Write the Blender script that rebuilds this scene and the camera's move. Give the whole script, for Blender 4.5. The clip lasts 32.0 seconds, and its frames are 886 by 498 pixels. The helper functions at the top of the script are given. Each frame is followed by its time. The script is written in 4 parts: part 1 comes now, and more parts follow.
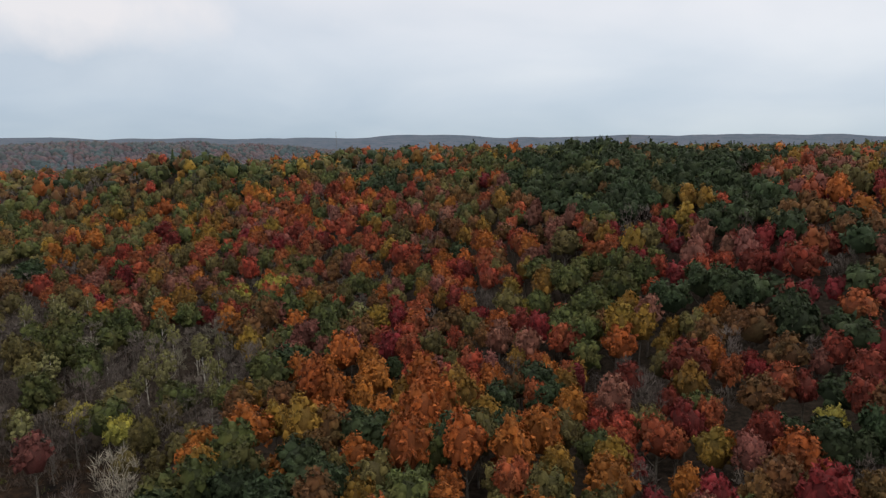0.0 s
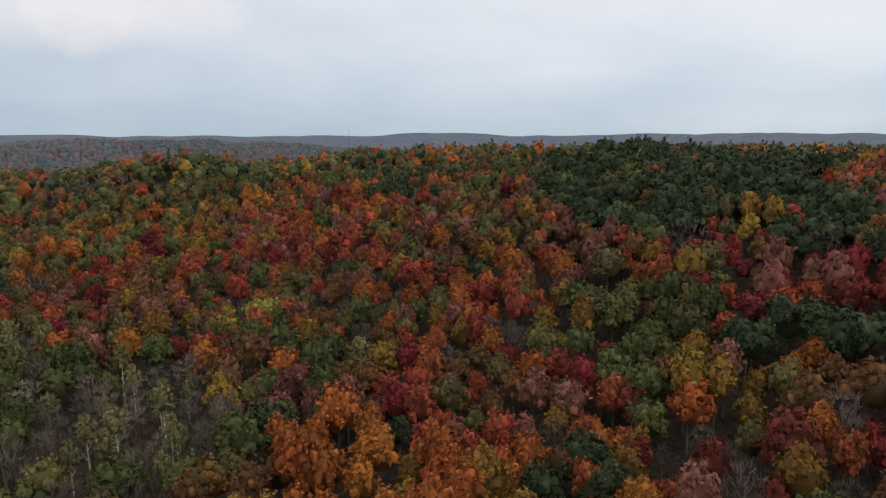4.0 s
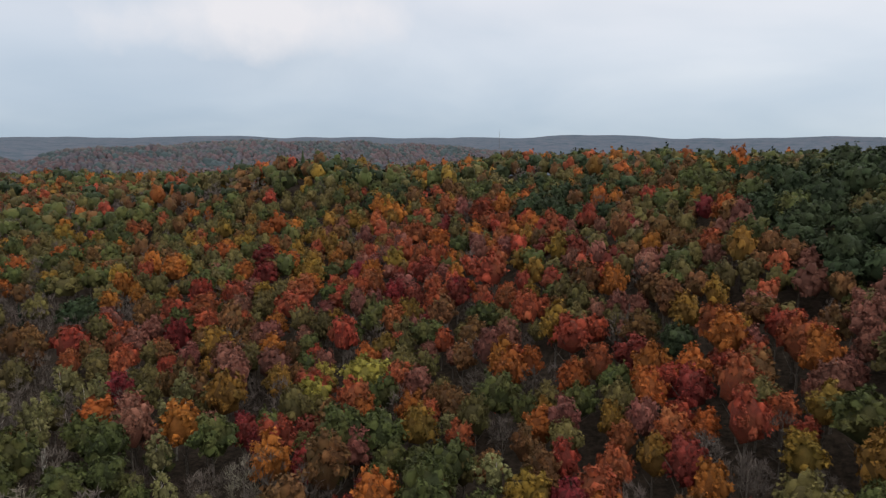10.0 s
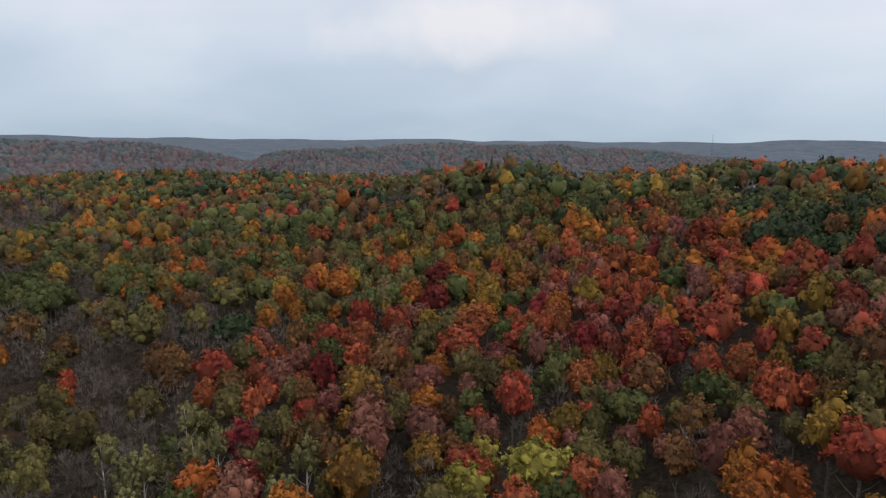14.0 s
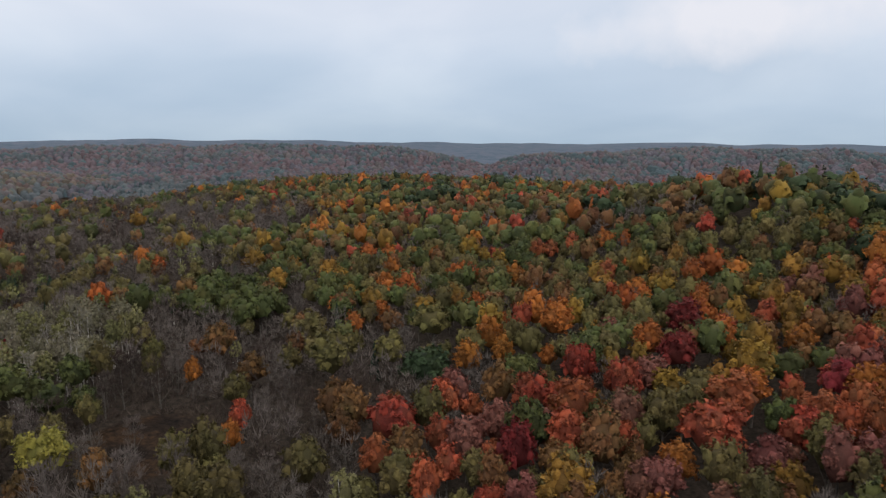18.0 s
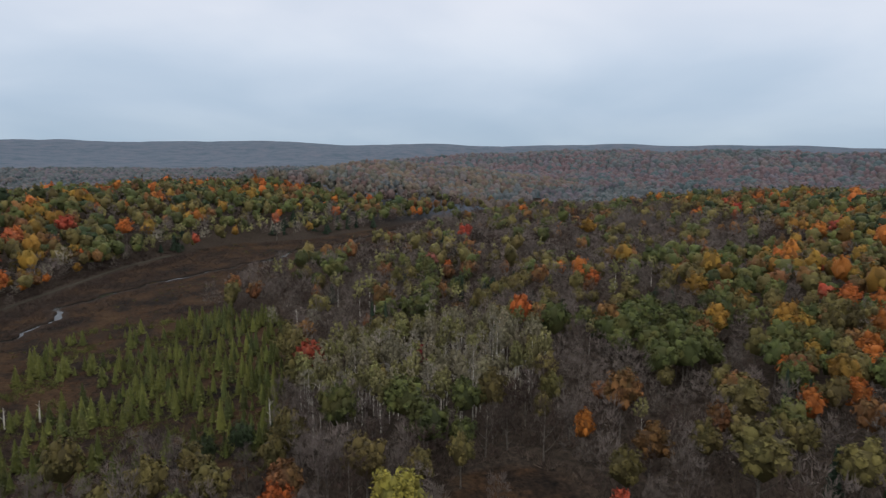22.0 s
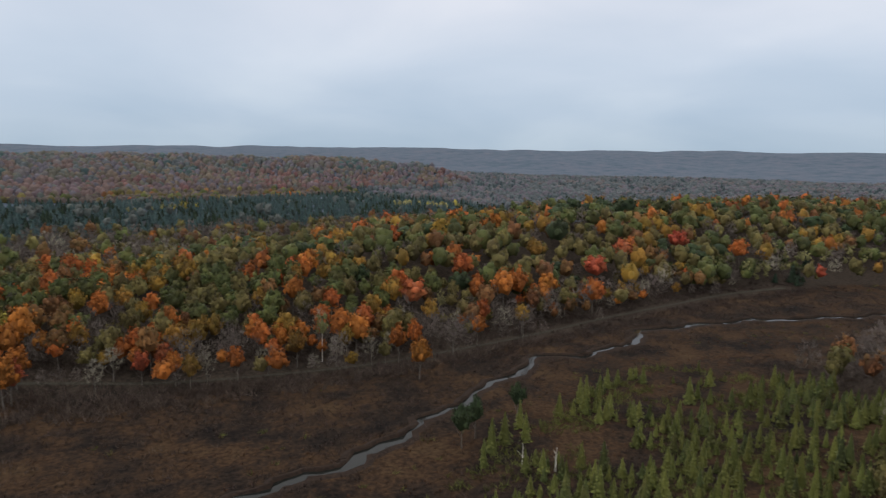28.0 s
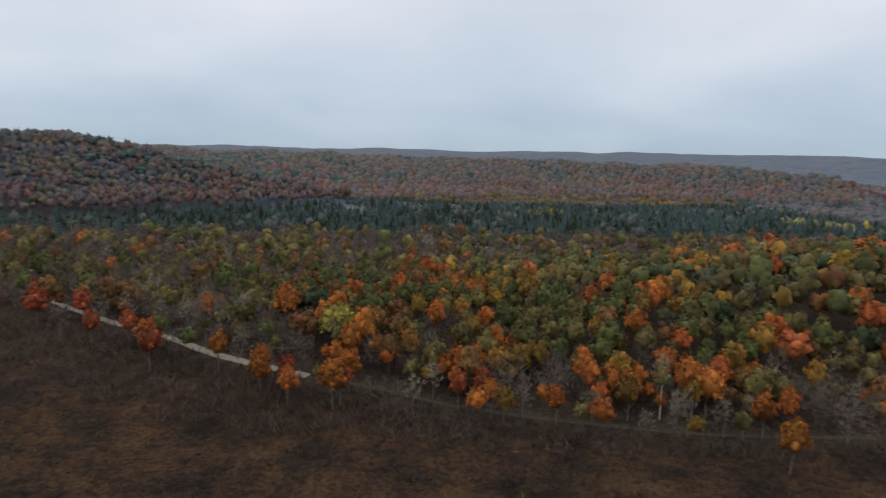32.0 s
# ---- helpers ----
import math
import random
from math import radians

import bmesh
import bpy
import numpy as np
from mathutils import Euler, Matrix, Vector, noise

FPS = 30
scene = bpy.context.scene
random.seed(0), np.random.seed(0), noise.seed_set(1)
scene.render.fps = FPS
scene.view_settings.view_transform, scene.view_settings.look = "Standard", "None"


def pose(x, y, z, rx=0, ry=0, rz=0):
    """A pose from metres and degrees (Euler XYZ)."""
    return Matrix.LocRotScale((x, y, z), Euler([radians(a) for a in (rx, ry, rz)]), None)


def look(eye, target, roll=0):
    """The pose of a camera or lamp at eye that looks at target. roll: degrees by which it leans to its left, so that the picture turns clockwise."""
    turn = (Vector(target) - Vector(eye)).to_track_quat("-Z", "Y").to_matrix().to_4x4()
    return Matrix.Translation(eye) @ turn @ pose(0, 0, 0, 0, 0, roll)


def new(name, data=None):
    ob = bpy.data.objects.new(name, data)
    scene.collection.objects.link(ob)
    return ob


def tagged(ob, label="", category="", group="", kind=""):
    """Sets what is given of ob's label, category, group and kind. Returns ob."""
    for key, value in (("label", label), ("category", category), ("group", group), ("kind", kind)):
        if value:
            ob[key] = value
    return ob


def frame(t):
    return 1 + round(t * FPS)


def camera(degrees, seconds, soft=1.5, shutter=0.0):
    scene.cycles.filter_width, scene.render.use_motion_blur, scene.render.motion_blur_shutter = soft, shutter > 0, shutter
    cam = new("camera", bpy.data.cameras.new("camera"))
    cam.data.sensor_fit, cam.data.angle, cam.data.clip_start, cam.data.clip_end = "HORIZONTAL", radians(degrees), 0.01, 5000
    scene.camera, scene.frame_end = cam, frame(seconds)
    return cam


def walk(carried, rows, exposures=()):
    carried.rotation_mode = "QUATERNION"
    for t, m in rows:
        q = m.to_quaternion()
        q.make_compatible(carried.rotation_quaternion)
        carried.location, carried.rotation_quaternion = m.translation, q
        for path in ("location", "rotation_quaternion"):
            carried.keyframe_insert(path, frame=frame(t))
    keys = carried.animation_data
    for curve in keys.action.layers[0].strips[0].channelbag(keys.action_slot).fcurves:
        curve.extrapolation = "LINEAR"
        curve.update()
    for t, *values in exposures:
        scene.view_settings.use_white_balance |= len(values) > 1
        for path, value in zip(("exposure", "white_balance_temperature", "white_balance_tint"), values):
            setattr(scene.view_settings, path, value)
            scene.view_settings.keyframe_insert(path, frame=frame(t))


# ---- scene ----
cam = camera(67.0, 32.0, soft=1.3, shutter=0.3)

# ---- camera: seconds, x, y, z, yaw to the left of north, pitch, lean ----
PATH = [
    (0, 0.00, -0.00, 66.00, 0.000, -9.408, -0.259),
    (0.5, -0.27, 4.02, 66.05, 0.013, -9.404, -0.196),
    (1, -0.49, 8.03, 66.07, 0.062, -9.425, -0.108),
    (1.5, -0.70, 12.21, 66.12, 0.109, -9.443, -0.118),
    (2, -0.86, 16.71, 66.20, 0.163, -9.473, -0.117),
    (2.5, -0.97, 21.43, 66.29, 0.219, -9.510, -0.153),
    (3, -1.15, 26.37, 66.36, 0.297, -9.525, -0.112),
    (3.5, -1.32, 31.12, 66.44, 0.606, -9.575, -0.108),
    (5.5, -2.87, 50.79, 66.74, 3.328, -9.533, 0.046),
    (6, -3.34, 55.89, 66.82, 4.052, -9.535, 0.125),
    (6.5, -3.89, 61.02, 66.92, 4.824, -9.521, 0.150),
    (7, -4.57, 66.25, 67.01, 5.617, -9.532, 0.156),
    (7.5, -5.34, 71.47, 67.07, 6.687, -9.484, 0.159),
    (8, -5.99, 76.14, 67.03, 7.621, -9.459, 0.117),
    (8.5, -6.78, 80.98, 67.04, 8.633, -9.424, 0.099),
    (9, -7.57, 86.16, 67.15, 10.144, -9.424, 0.142),
    (9.5, -8.49, 91.41, 67.11, 11.910, -9.409, 0.079),
    (10, -9.46, 96.71, 67.10, 13.815, -9.407, 0.101),
    (10.5, -10.61, 101.97, 67.12, 15.966, -9.380, 0.071),
    (11, -11.86, 106.95, 67.16, 17.941, -9.415, -0.004),
    (11.5, -13.30, 112.00, 67.12, 20.134, -9.352, 0.037),
    (12, -14.75, 116.96, 67.03, 22.039, -9.344, 0.024),
    (12.5, -16.42, 121.89, 66.95, 24.128, -9.286, 0.115),
    (13, -18.24, 126.67, 66.87, 26.202, -9.236, 0.211),
    (13.5, -20.22, 131.42, 66.87, 28.286, -9.211, 0.318),
    (14, -22.31, 136.13, 67.07, 30.477, -9.181, 0.481),
    (14.5, -24.24, 140.41, 67.19, 32.403, -9.183, 0.598),
    (16.5, -33.79, 157.59, 66.50, 42.662, -8.957, 0.388),
    (17, -36.87, 161.68, 66.55, 45.570, -8.938, 0.337),
    (17.5, -40.10, 165.66, 66.64, 48.161, -8.994, 0.319),
    (18, -43.61, 169.51, 66.70, 50.864, -8.976, 0.333),
    (18.5, -47.14, 172.95, 66.81, 53.762, -8.967, 0.343),
    (19, -50.67, 176.25, 66.95, 57.823, -8.973, 0.359),
    (19.5, -54.27, 179.42, 67.11, 62.354, -8.953, 0.412),
    (20, -58.10, 182.38, 67.28, 68.273, -8.894, 0.496),
    (20.5, -61.92, 185.03, 67.42, 73.437, -8.916, 0.451),
    (21, -65.98, 187.40, 67.50, 78.805, -8.889, 0.440),
    (21.5, -70.29, 189.45, 67.58, 84.204, -8.863, 0.573),
    (22, -74.84, 191.15, 67.76, 89.464, -8.860, 0.553),
    (22.5, -79.59, 192.47, 67.87, 93.520, -8.823, 0.588),
    (23, -84.34, 193.31, 67.89, 97.606, -8.762, 0.714),
    (23.5, -88.93, 193.79, 67.87, 101.158, -8.764, 0.708),
    (24, -93.45, 194.00, 67.93, 104.550, -8.704, 0.732),
    (24.5, -97.83, 194.07, 68.09, 107.799, -8.704, 0.701),
    (26.5, -114.43, 192.84, 68.77, 125.165, -8.602, 0.277),
    (27, -118.33, 191.17, 68.87, 130.696, -8.534, 0.494),
    (27.5, -122.16, 189.18, 68.93, 136.597, -8.498, 0.592),
    (28, -125.87, 186.82, 68.97, 141.732, -8.497, 0.631),
    (28.5, -129.49, 184.07, 68.99, 146.851, -8.424, 0.727),
    (29, -132.71, 181.19, 69.02, 150.742, -8.415, 0.813),
    (29.5, -135.75, 178.04, 69.14, 153.767, -8.353, 0.919),
    (30, -138.48, 174.59, 69.15, 155.093, -8.314, 0.864),
    (30.5, -140.82, 170.90, 69.21, 155.551, -8.270, 0.913),
    (31, -142.88, 166.97, 69.38, 157.248, -8.226, 0.979),
    (31.5, -144.76, 163.12, 69.61, 164.989, -8.316, 1.079),
    (32, -146.53, 159.46, 69.80, 173.003, -8.424, 1.100),
]


def flown(x, y, z, yaw, pitch, lean):
    ahead = Vector((-math.sin(radians(yaw)) * math.cos(radians(pitch)), math.cos(radians(yaw)) * math.cos(radians(pitch)), math.sin(radians(pitch))))
    return look((x, y, z), Vector((x, y, z)) + 10 * ahead, lean)


walk(cam, [(t, flown(*row)) for t, *row in PATH], [(0, 0.0, 6750, 10), (13, 0.0, 6600, 10), (19, 0.0, 6420, 10), (27, 0.0, 6470, 10), (32, 0.0, 6650, 10)])

# ---- world and sun ----
SUN_ELEVATION, SUN_AZIMUTH = 50.0, 110.0


def node(tree, kind, **values):
    n = tree.nodes.new(kind)
    for key, value in values.items():
        if key in n.inputs:
            n.inputs[key].default_value = value
    return n


def math_node(tree, operation, a, b=0.5, clamp=False):
    n = tree.nodes.new("ShaderNodeMath")
    n.operation, n.use_clamp = operation, clamp
    for slot, value in zip(n.inputs, (a, b)):
        if isinstance(value, (int, float)):
            slot.default_value = value
        else:
            tree.links.new(value, slot)
    return n.outputs[0]


def ramp(tree, value, stops):
    n = tree.nodes.new("ShaderNodeValToRGB")
    while len(n.color_ramp.elements) < len(stops):
        n.color_ramp.elements.new(0.5)
    for e, (place, colour) in zip(n.color_ramp.elements, stops):
        e.position, e.color = place, (*colour, 1)
    tree.links.new(value, n.inputs[0])
    return n.outputs[0]


def mix(tree, factor, a, b, blend="MIX"):
    n = tree.nodes.new("ShaderNodeMix")
    n.data_type, n.blend_type = "RGBA", blend
    for slot, value in zip((n.inputs[0], n.inputs[6], n.inputs[7]), (factor, a, b)):
        if isinstance(value, (int, float)):
            slot.default_value = value
        elif isinstance(value, tuple):
            slot.default_value = (*value, 1)
        else:
            tree.links.new(value, slot)
    return n.outputs[2]


def make_world():
    world = bpy.data.worlds.new("overcast_sky")
    scene.world = world
    world.use_nodes = True
    tree = world.node_tree
    tree.nodes.clear()
    sky = tree.nodes.new("ShaderNodeTexSky")
    sky.sky_type, sky.sun_disc = "NISHITA", False
    sky.sun_elevation, sky.sun_rotation = radians(SUN_ELEVATION), radians(SUN_AZIMUTH)
    sky.air_density, sky.dust_density = 1.0, 2.0
    coords = tree.nodes.new("ShaderNodeTexCoord")
    split = tree.nodes.new("ShaderNodeSeparateXYZ")
    tree.links.new(coords.outputs["Generated"], split.inputs[0])
    # Cloud layer seen in perspective: the way divided by its height above the horizon.
    lift = math_node(tree, "ADD", math_node(tree, "MAXIMUM", split.outputs[2], 0.0), 0.30)
    flat = tree.nodes.new("ShaderNodeCombineXYZ")
    tree.links.new(math_node(tree, "DIVIDE", split.outputs[0], lift), flat.inputs[0])
    tree.links.new(math_node(tree, "DIVIDE", split.outputs[1], lift), flat.inputs[1])
    billow = node(tree, "ShaderNodeTexNoise", Scale=1.1, Detail=5.0, Roughness=0.45, Distortion=0.3)
    tree.links.new(flat.outputs[0], billow.inputs["Vector"])
    height = ramp(tree, split.outputs[2], [(0.0, (0.46, 0.575, 0.69)), (0.05, (0.51, 0.62, 0.75)), (0.12, (0.63, 0.715, 0.83)), (0.24, (0.79, 0.82, 0.90)), (0.42, (1.08, 1.06, 1.06)), (0.7, (1.48, 1.44, 1.40)), (1.0, (1.60, 1.56, 1.50))])
    thick = ramp(tree, billow.outputs[0], [(0.34, (0.87, 0.905, 0.94)), (0.52, (0.99, 0.99, 1.0)), (0.68, (1.12, 1.085, 1.06))])
    cloud = mix(tree, 1.0, height, thick, "MULTIPLY")
    # Thinner cloud towards the north-east.
    way = tree.nodes.new("ShaderNodeVectorMath")
    way.operation = "DOT_PRODUCT"
    way.inputs[1].default_value = (0.42, 0.90, 0.12)
    tree.links.new(coords.outputs["Generated"], way.inputs[0])
    thin = ramp(tree, way.outputs["Value"], [(0.70, (1.0, 1.0, 1.0)), (0.98, (1.20, 1.155, 1.11))])
    cloud = mix(tree, 1.0, cloud, thin, "MULTIPLY")
    # One brighter bank of cloud, low in the north-west, with a torn edge.
    bank = tree.nodes.new("ShaderNodeVectorMath")
    bank.operation = "SUBTRACT"
    tree.links.new(coords.outputs["Generated"], bank.inputs[0])
    bank.inputs[1].default_value = (-0.46, 0.87, 0.165)
    squash = tree.nodes.new("ShaderNodeVectorMath")
    squash.operation = "MULTIPLY"
    squash.inputs[1].default_value = (5.0, 5.0, 19.0)
    tree.links.new(bank.outputs[0], squash.inputs[0])
    size = tree.nodes.new("ShaderNodeVectorMath")
    size.operation = "LENGTH"
    tree.links.new(squash.outputs[0], size.inputs[0])
    torn = node(tree, "ShaderNodeTexNoise", Scale=9.0, Detail=5.0, Roughness=0.55)
    tree.links.new(coords.outputs["Generated"], torn.inputs["Vector"])
    edge = math_node(tree, "SUBTRACT", math_node(tree, "ADD", 1.25, math_node(tree, "MULTIPLY", math_node(tree, "SUBTRACT", torn.outputs[0], 0.5), 2.2)), size.outputs["Value"], True)
    under = tree.nodes.new("ShaderNodeVectorMath")
    under.operation = "DISTANCE"
    under.inputs[1].default_value = (-2.30, 4.35, 2.15)
    stretch = tree.nodes.new("ShaderNodeVectorMath")
    stretch.operation = "MULTIPLY"
    stretch.inputs[1].default_value = (5.0, 5.0, 19.0)
    tree.links.new(coords.outputs["Generated"], stretch.inputs[0])
    tree.links.new(stretch.outputs[0], under.inputs[0])
    base = math_node(tree, "SUBTRACT", math_node(tree, "ADD", 1.1, math_node(tree, "MULTIPLY", math_node(tree, "SUBTRACT", torn.outputs[0], 0.5), 1.5)), under.outputs["Value"], True)
    shade = mix(tree, math_node(tree, "MULTIPLY", base, 0.55), cloud, (0.47, 0.57, 0.70))
    cloud = mix(tree, math_node(tree, "MULTIPLY", edge, 0.8), shade, (0.90, 0.885, 0.925))
    both = tree.nodes.new("ShaderNodeMixShader")
    clear = node(tree, "ShaderNodeBackground", Strength=0.10)
    grey = node(tree, "ShaderNodeBackground", Strength=1.0)
    tree.links.new(sky.outputs[0], clear.inputs[0])
    tree.links.new(cloud, grey.inputs[0])
    both.inputs[0].default_value = 0.93
    tree.links.new(clear.outputs[0], both.inputs[1])
    tree.links.new(grey.outputs[0], both.inputs[2])
    out = tree.nodes.new("ShaderNodeOutputWorld")
    tree.links.new(both.outputs[0], out.inputs[0])


make_world()
sun = new("sun", bpy.data.lights.new("sun", "SUN"))
sun.data.energy, sun.data.angle, sun.data.color = 0.65, radians(40), (1.0, 0.96, 0.9)
away = Vector((math.sin(radians(SUN_AZIMUTH)) * math.cos(radians(SUN_ELEVATION)), math.cos(radians(SUN_AZIMUTH)) * math.cos(radians(SUN_ELEVATION)), math.sin(radians(SUN_ELEVATION))))
sun.matrix_world = look(away * 500, (0, 0, 0))

# ---- materials ----
MATERIALS = {}


def leaf_material(name, colour, dark, other, spread=0.25, rough=0.75):
    """Leaves of one kind: hue and value differ from tree to tree, from spray to spray and in patches of the crown."""
    m = bpy.data.materials.new(name)
    m.use_nodes = True
    tree = m.node_tree
    shader = tree.nodes["Principled BSDF"]
    info = tree.nodes.new("ShaderNodeObjectInfo")
    geometry = tree.nodes.new("ShaderNodeNewGeometry")
    patch = node(tree, "ShaderNodeTexNoise", Scale=0.30, Detail=3.0, Roughness=0.6)
    tree.links.new(geometry.outputs["Position"], patch.inputs["Vector"])
    own = tree.nodes.new("ShaderNodeAttribute")
    own.attribute_name = "tint"
    fine = node(tree, "ShaderNodeTexNoise", Scale=1.9, Detail=4.0, Roughness=0.7)
    tree.links.new(geometry.outputs["Position"], fine.inputs["Vector"])
    relief = node(tree, "ShaderNodeBump", Strength=0.5, Distance=0.5)
    tree.links.new(fine.outputs[0], relief.inputs["Height"])
    tree.links.new(relief.outputs[0], shader.inputs["Normal"])
    tone = math_node(tree, "ADD", math_node(tree, "MULTIPLY", geometry.outputs["Random Per Island"], 0.75), math_node(tree, "MULTIPLY", patch.outputs[0], 0.2))
    tone = math_node(tree, "ADD", tone, math_node(tree, "MULTIPLY", math_node(tree, "SUBTRACT", fine.outputs[0], 0.4), 0.6), True)
    base = mix(tree, tone, dark, colour)
    # Whole boughs turn later or earlier than the rest of the crown.
    late = node(tree, "ShaderNodeTexNoise", Scale=0.17, Detail=2.0, Roughness=0.5)
    tree.links.new(geometry.outputs["Position"], late.inputs["Vector"])
    share = ramp(tree, late.outputs[0], [(0.46, (0, 0, 0)), (0.66, (0.55, 0.55, 0.55))])
    base = mix(tree, share, base, mix(tree, tone, tuple(0.5 * c for c in other), other))
    turn = tree.nodes.new("ShaderNodeHueSaturation")
    tree.links.new(base, turn.inputs["Color"])
    each = math_node(tree, "FRACT", math_node(tree, "ADD", info.outputs["Random"], own.outputs["Fac"]), 0)
    tree.links.new(math_node(tree, "ADD", 0.490, math_node(tree, "MULTIPLY", each, 0.022)), turn.inputs["Hue"])
    second = math_node(tree, "FRACT", math_node(tree, "MULTIPLY", each, 7.31), 0)
    tree.links.new(math_node(tree, "ADD", 1 - spread, math_node(tree, "MULTIPLY", second, 2 * spread)), turn.inputs["Value"])
    tree.links.new(turn.outputs[0], shader.inputs["Base Color"])
    shader.inputs["Roughness"].default_value = rough
    shader.inputs["Specular IOR Level"].default_value = 0.15
    MATERIALS[name] = m
    return m


def bark_material(name, light, dark, scale):
    m = bpy.data.materials.new(name)
    m.use_nodes = True
    tree = m.node_tree
    shader = tree.nodes["Principled BSDF"]
    coords = tree.nodes.new("ShaderNodeTexCoord")
    grain = node(tree, "ShaderNodeTexNoise", Scale=scale, Detail=5.0, Roughness=0.65)
    tree.links.new(coords.outputs["Object"], grain.inputs["Vector"])
    tree.links.new(ramp(tree, grain.outputs[0], [(0.38, dark), (0.55, light)]), shader.inputs["Base Color"])
    shader.inputs["Roughness"].default_value = 0.9
    shader.inputs["Specular IOR Level"].default_value = 0.1
    MATERIALS[name] = m
    return m


for name, colour, dark, other in (
    ("crimson_leaves", (0.202, 0.027, 0.024), (0.035, 0.007, 0.007), (0.120, 0.029, 0.022)),
    ("red_leaves", (0.336, 0.069, 0.032), (0.055, 0.015, 0.010), (0.205, 0.080, 0.034)),
    ("rose_leaves", (0.224, 0.087, 0.066), (0.053, 0.024, 0.019), (0.160, 0.048, 0.038)),
    ("rust_leaves", (0.179, 0.083, 0.032), (0.033, 0.017, 0.009), (0.076, 0.064, 0.024)),
    ("orange_leaves", (0.375, 0.114, 0.024), (0.063, 0.022, 0.008), (0.235, 0.088, 0.020)),
    ("gold_leaves", (0.255, 0.141, 0.025), (0.048, 0.027, 0.008), (0.104, 0.084, 0.021)),
    ("yellow_leaves", (0.325, 0.280, 0.054), (0.058, 0.050, 0.014), (0.165, 0.172, 0.042)),
    ("olive_leaves", (0.134, 0.110, 0.038), (0.030, 0.024, 0.011), (0.072, 0.072, 0.026)),
    ("green_leaves", (0.081, 0.096, 0.029), (0.014, 0.019, 0.009), (0.098, 0.084, 0.026)),
    ("dark_green_leaves", (0.038, 0.058, 0.026), (0.007, 0.012, 0.006), (0.044, 0.056, 0.022)),
    ("pale_green_leaves", (0.206, 0.195, 0.083), (0.058, 0.055, 0.027), (0.136, 0.132, 0.048)),
    ("tamarack_needles", (0.118, 0.124, 0.030), (0.042, 0.050, 0.016), (0.082, 0.092, 0.027)),
    ("spruce_needles", (0.019, 0.033, 0.020), (0.009, 0.017, 0.010), (0.025, 0.036, 0.020)),
    ("bare_twigs", (0.150, 0.126, 0.114), (0.080, 0.067, 0.061), (0.128, 0.102, 0.090)),
    ("pale_twigs", (0.265, 0.240, 0.195), (0.145, 0.132, 0.110), (0.220, 0.200, 0.145)),
    ("shrub_twigs", (0.062, 0.044, 0.037), (0.029, 0.022, 0.019), (0.072, 0.046, 0.036)),
    ("heath_twigs", (0.076, 0.036, 0.019), (0.036, 0.020, 0.012), (0.100, 0.052, 0.022)),
    ("brush_twigs", (0.096, 0.073, 0.060), (0.048, 0.036, 0.030), (0.084, 0.057, 0.044)),
    # Most of these far woods have distance haze put into their base colours.
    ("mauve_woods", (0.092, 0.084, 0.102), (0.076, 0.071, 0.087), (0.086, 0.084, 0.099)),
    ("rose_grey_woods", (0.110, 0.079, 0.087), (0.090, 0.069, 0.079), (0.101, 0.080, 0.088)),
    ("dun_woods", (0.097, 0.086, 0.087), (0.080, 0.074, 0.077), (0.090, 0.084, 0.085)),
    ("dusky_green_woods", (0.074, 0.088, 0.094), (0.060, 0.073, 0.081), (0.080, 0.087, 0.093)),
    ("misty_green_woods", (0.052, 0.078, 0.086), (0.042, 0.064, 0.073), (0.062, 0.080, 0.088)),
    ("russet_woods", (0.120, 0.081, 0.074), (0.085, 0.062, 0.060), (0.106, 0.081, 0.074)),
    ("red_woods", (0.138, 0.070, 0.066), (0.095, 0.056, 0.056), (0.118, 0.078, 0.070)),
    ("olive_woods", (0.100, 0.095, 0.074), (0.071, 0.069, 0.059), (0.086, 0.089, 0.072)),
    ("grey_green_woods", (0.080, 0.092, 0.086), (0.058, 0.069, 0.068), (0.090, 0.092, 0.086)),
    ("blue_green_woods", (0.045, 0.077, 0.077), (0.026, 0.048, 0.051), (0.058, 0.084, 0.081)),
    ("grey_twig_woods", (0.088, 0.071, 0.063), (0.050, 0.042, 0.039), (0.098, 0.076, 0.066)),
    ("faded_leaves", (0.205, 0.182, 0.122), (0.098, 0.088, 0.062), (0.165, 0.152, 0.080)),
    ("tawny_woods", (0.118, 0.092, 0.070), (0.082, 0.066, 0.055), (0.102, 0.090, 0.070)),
):
    leaf_material(name, colour, dark, other, 0.2 if name.endswith("woods") else 0.27)
bark_material("grey_bark", (0.14, 0.125, 0.11), (0.06, 0.052, 0.045), 3.0)
bark_material("white_bark", (0.52, 0.50, 0.46), (0.22, 0.205, 0.18), 1.6)

# ---- the lie of the land ----
STREAM = [(-120, 60), (-150, 72), (-173, 66), (-185, 63), (-195, 68), (-203, 62), (-219, 59), (-233, 54), (-256, 47), (-272, 42), (-289, 37), (-300, 45), (-326, 44), (-345, 37), (-362, 44), (-385, 50), (-404, 60), (-431, 75), (-446, 82), (-474, 99), (-490, 97), (-513, 112), (-530, 128), (-570, 141), (-640, 178), (-740, 245), (-880, 316)]
ROAD = [(60, -330), (40, -255), (28, -216), (16, -179), (-26, -127), (-62, -91), (-86, -67), (-100, -54), (-131, -32), (-177, -9), (-227, 8), (-274, 14), (-310, 16), (-351, 16), (-424, 21), (-468, 33)]
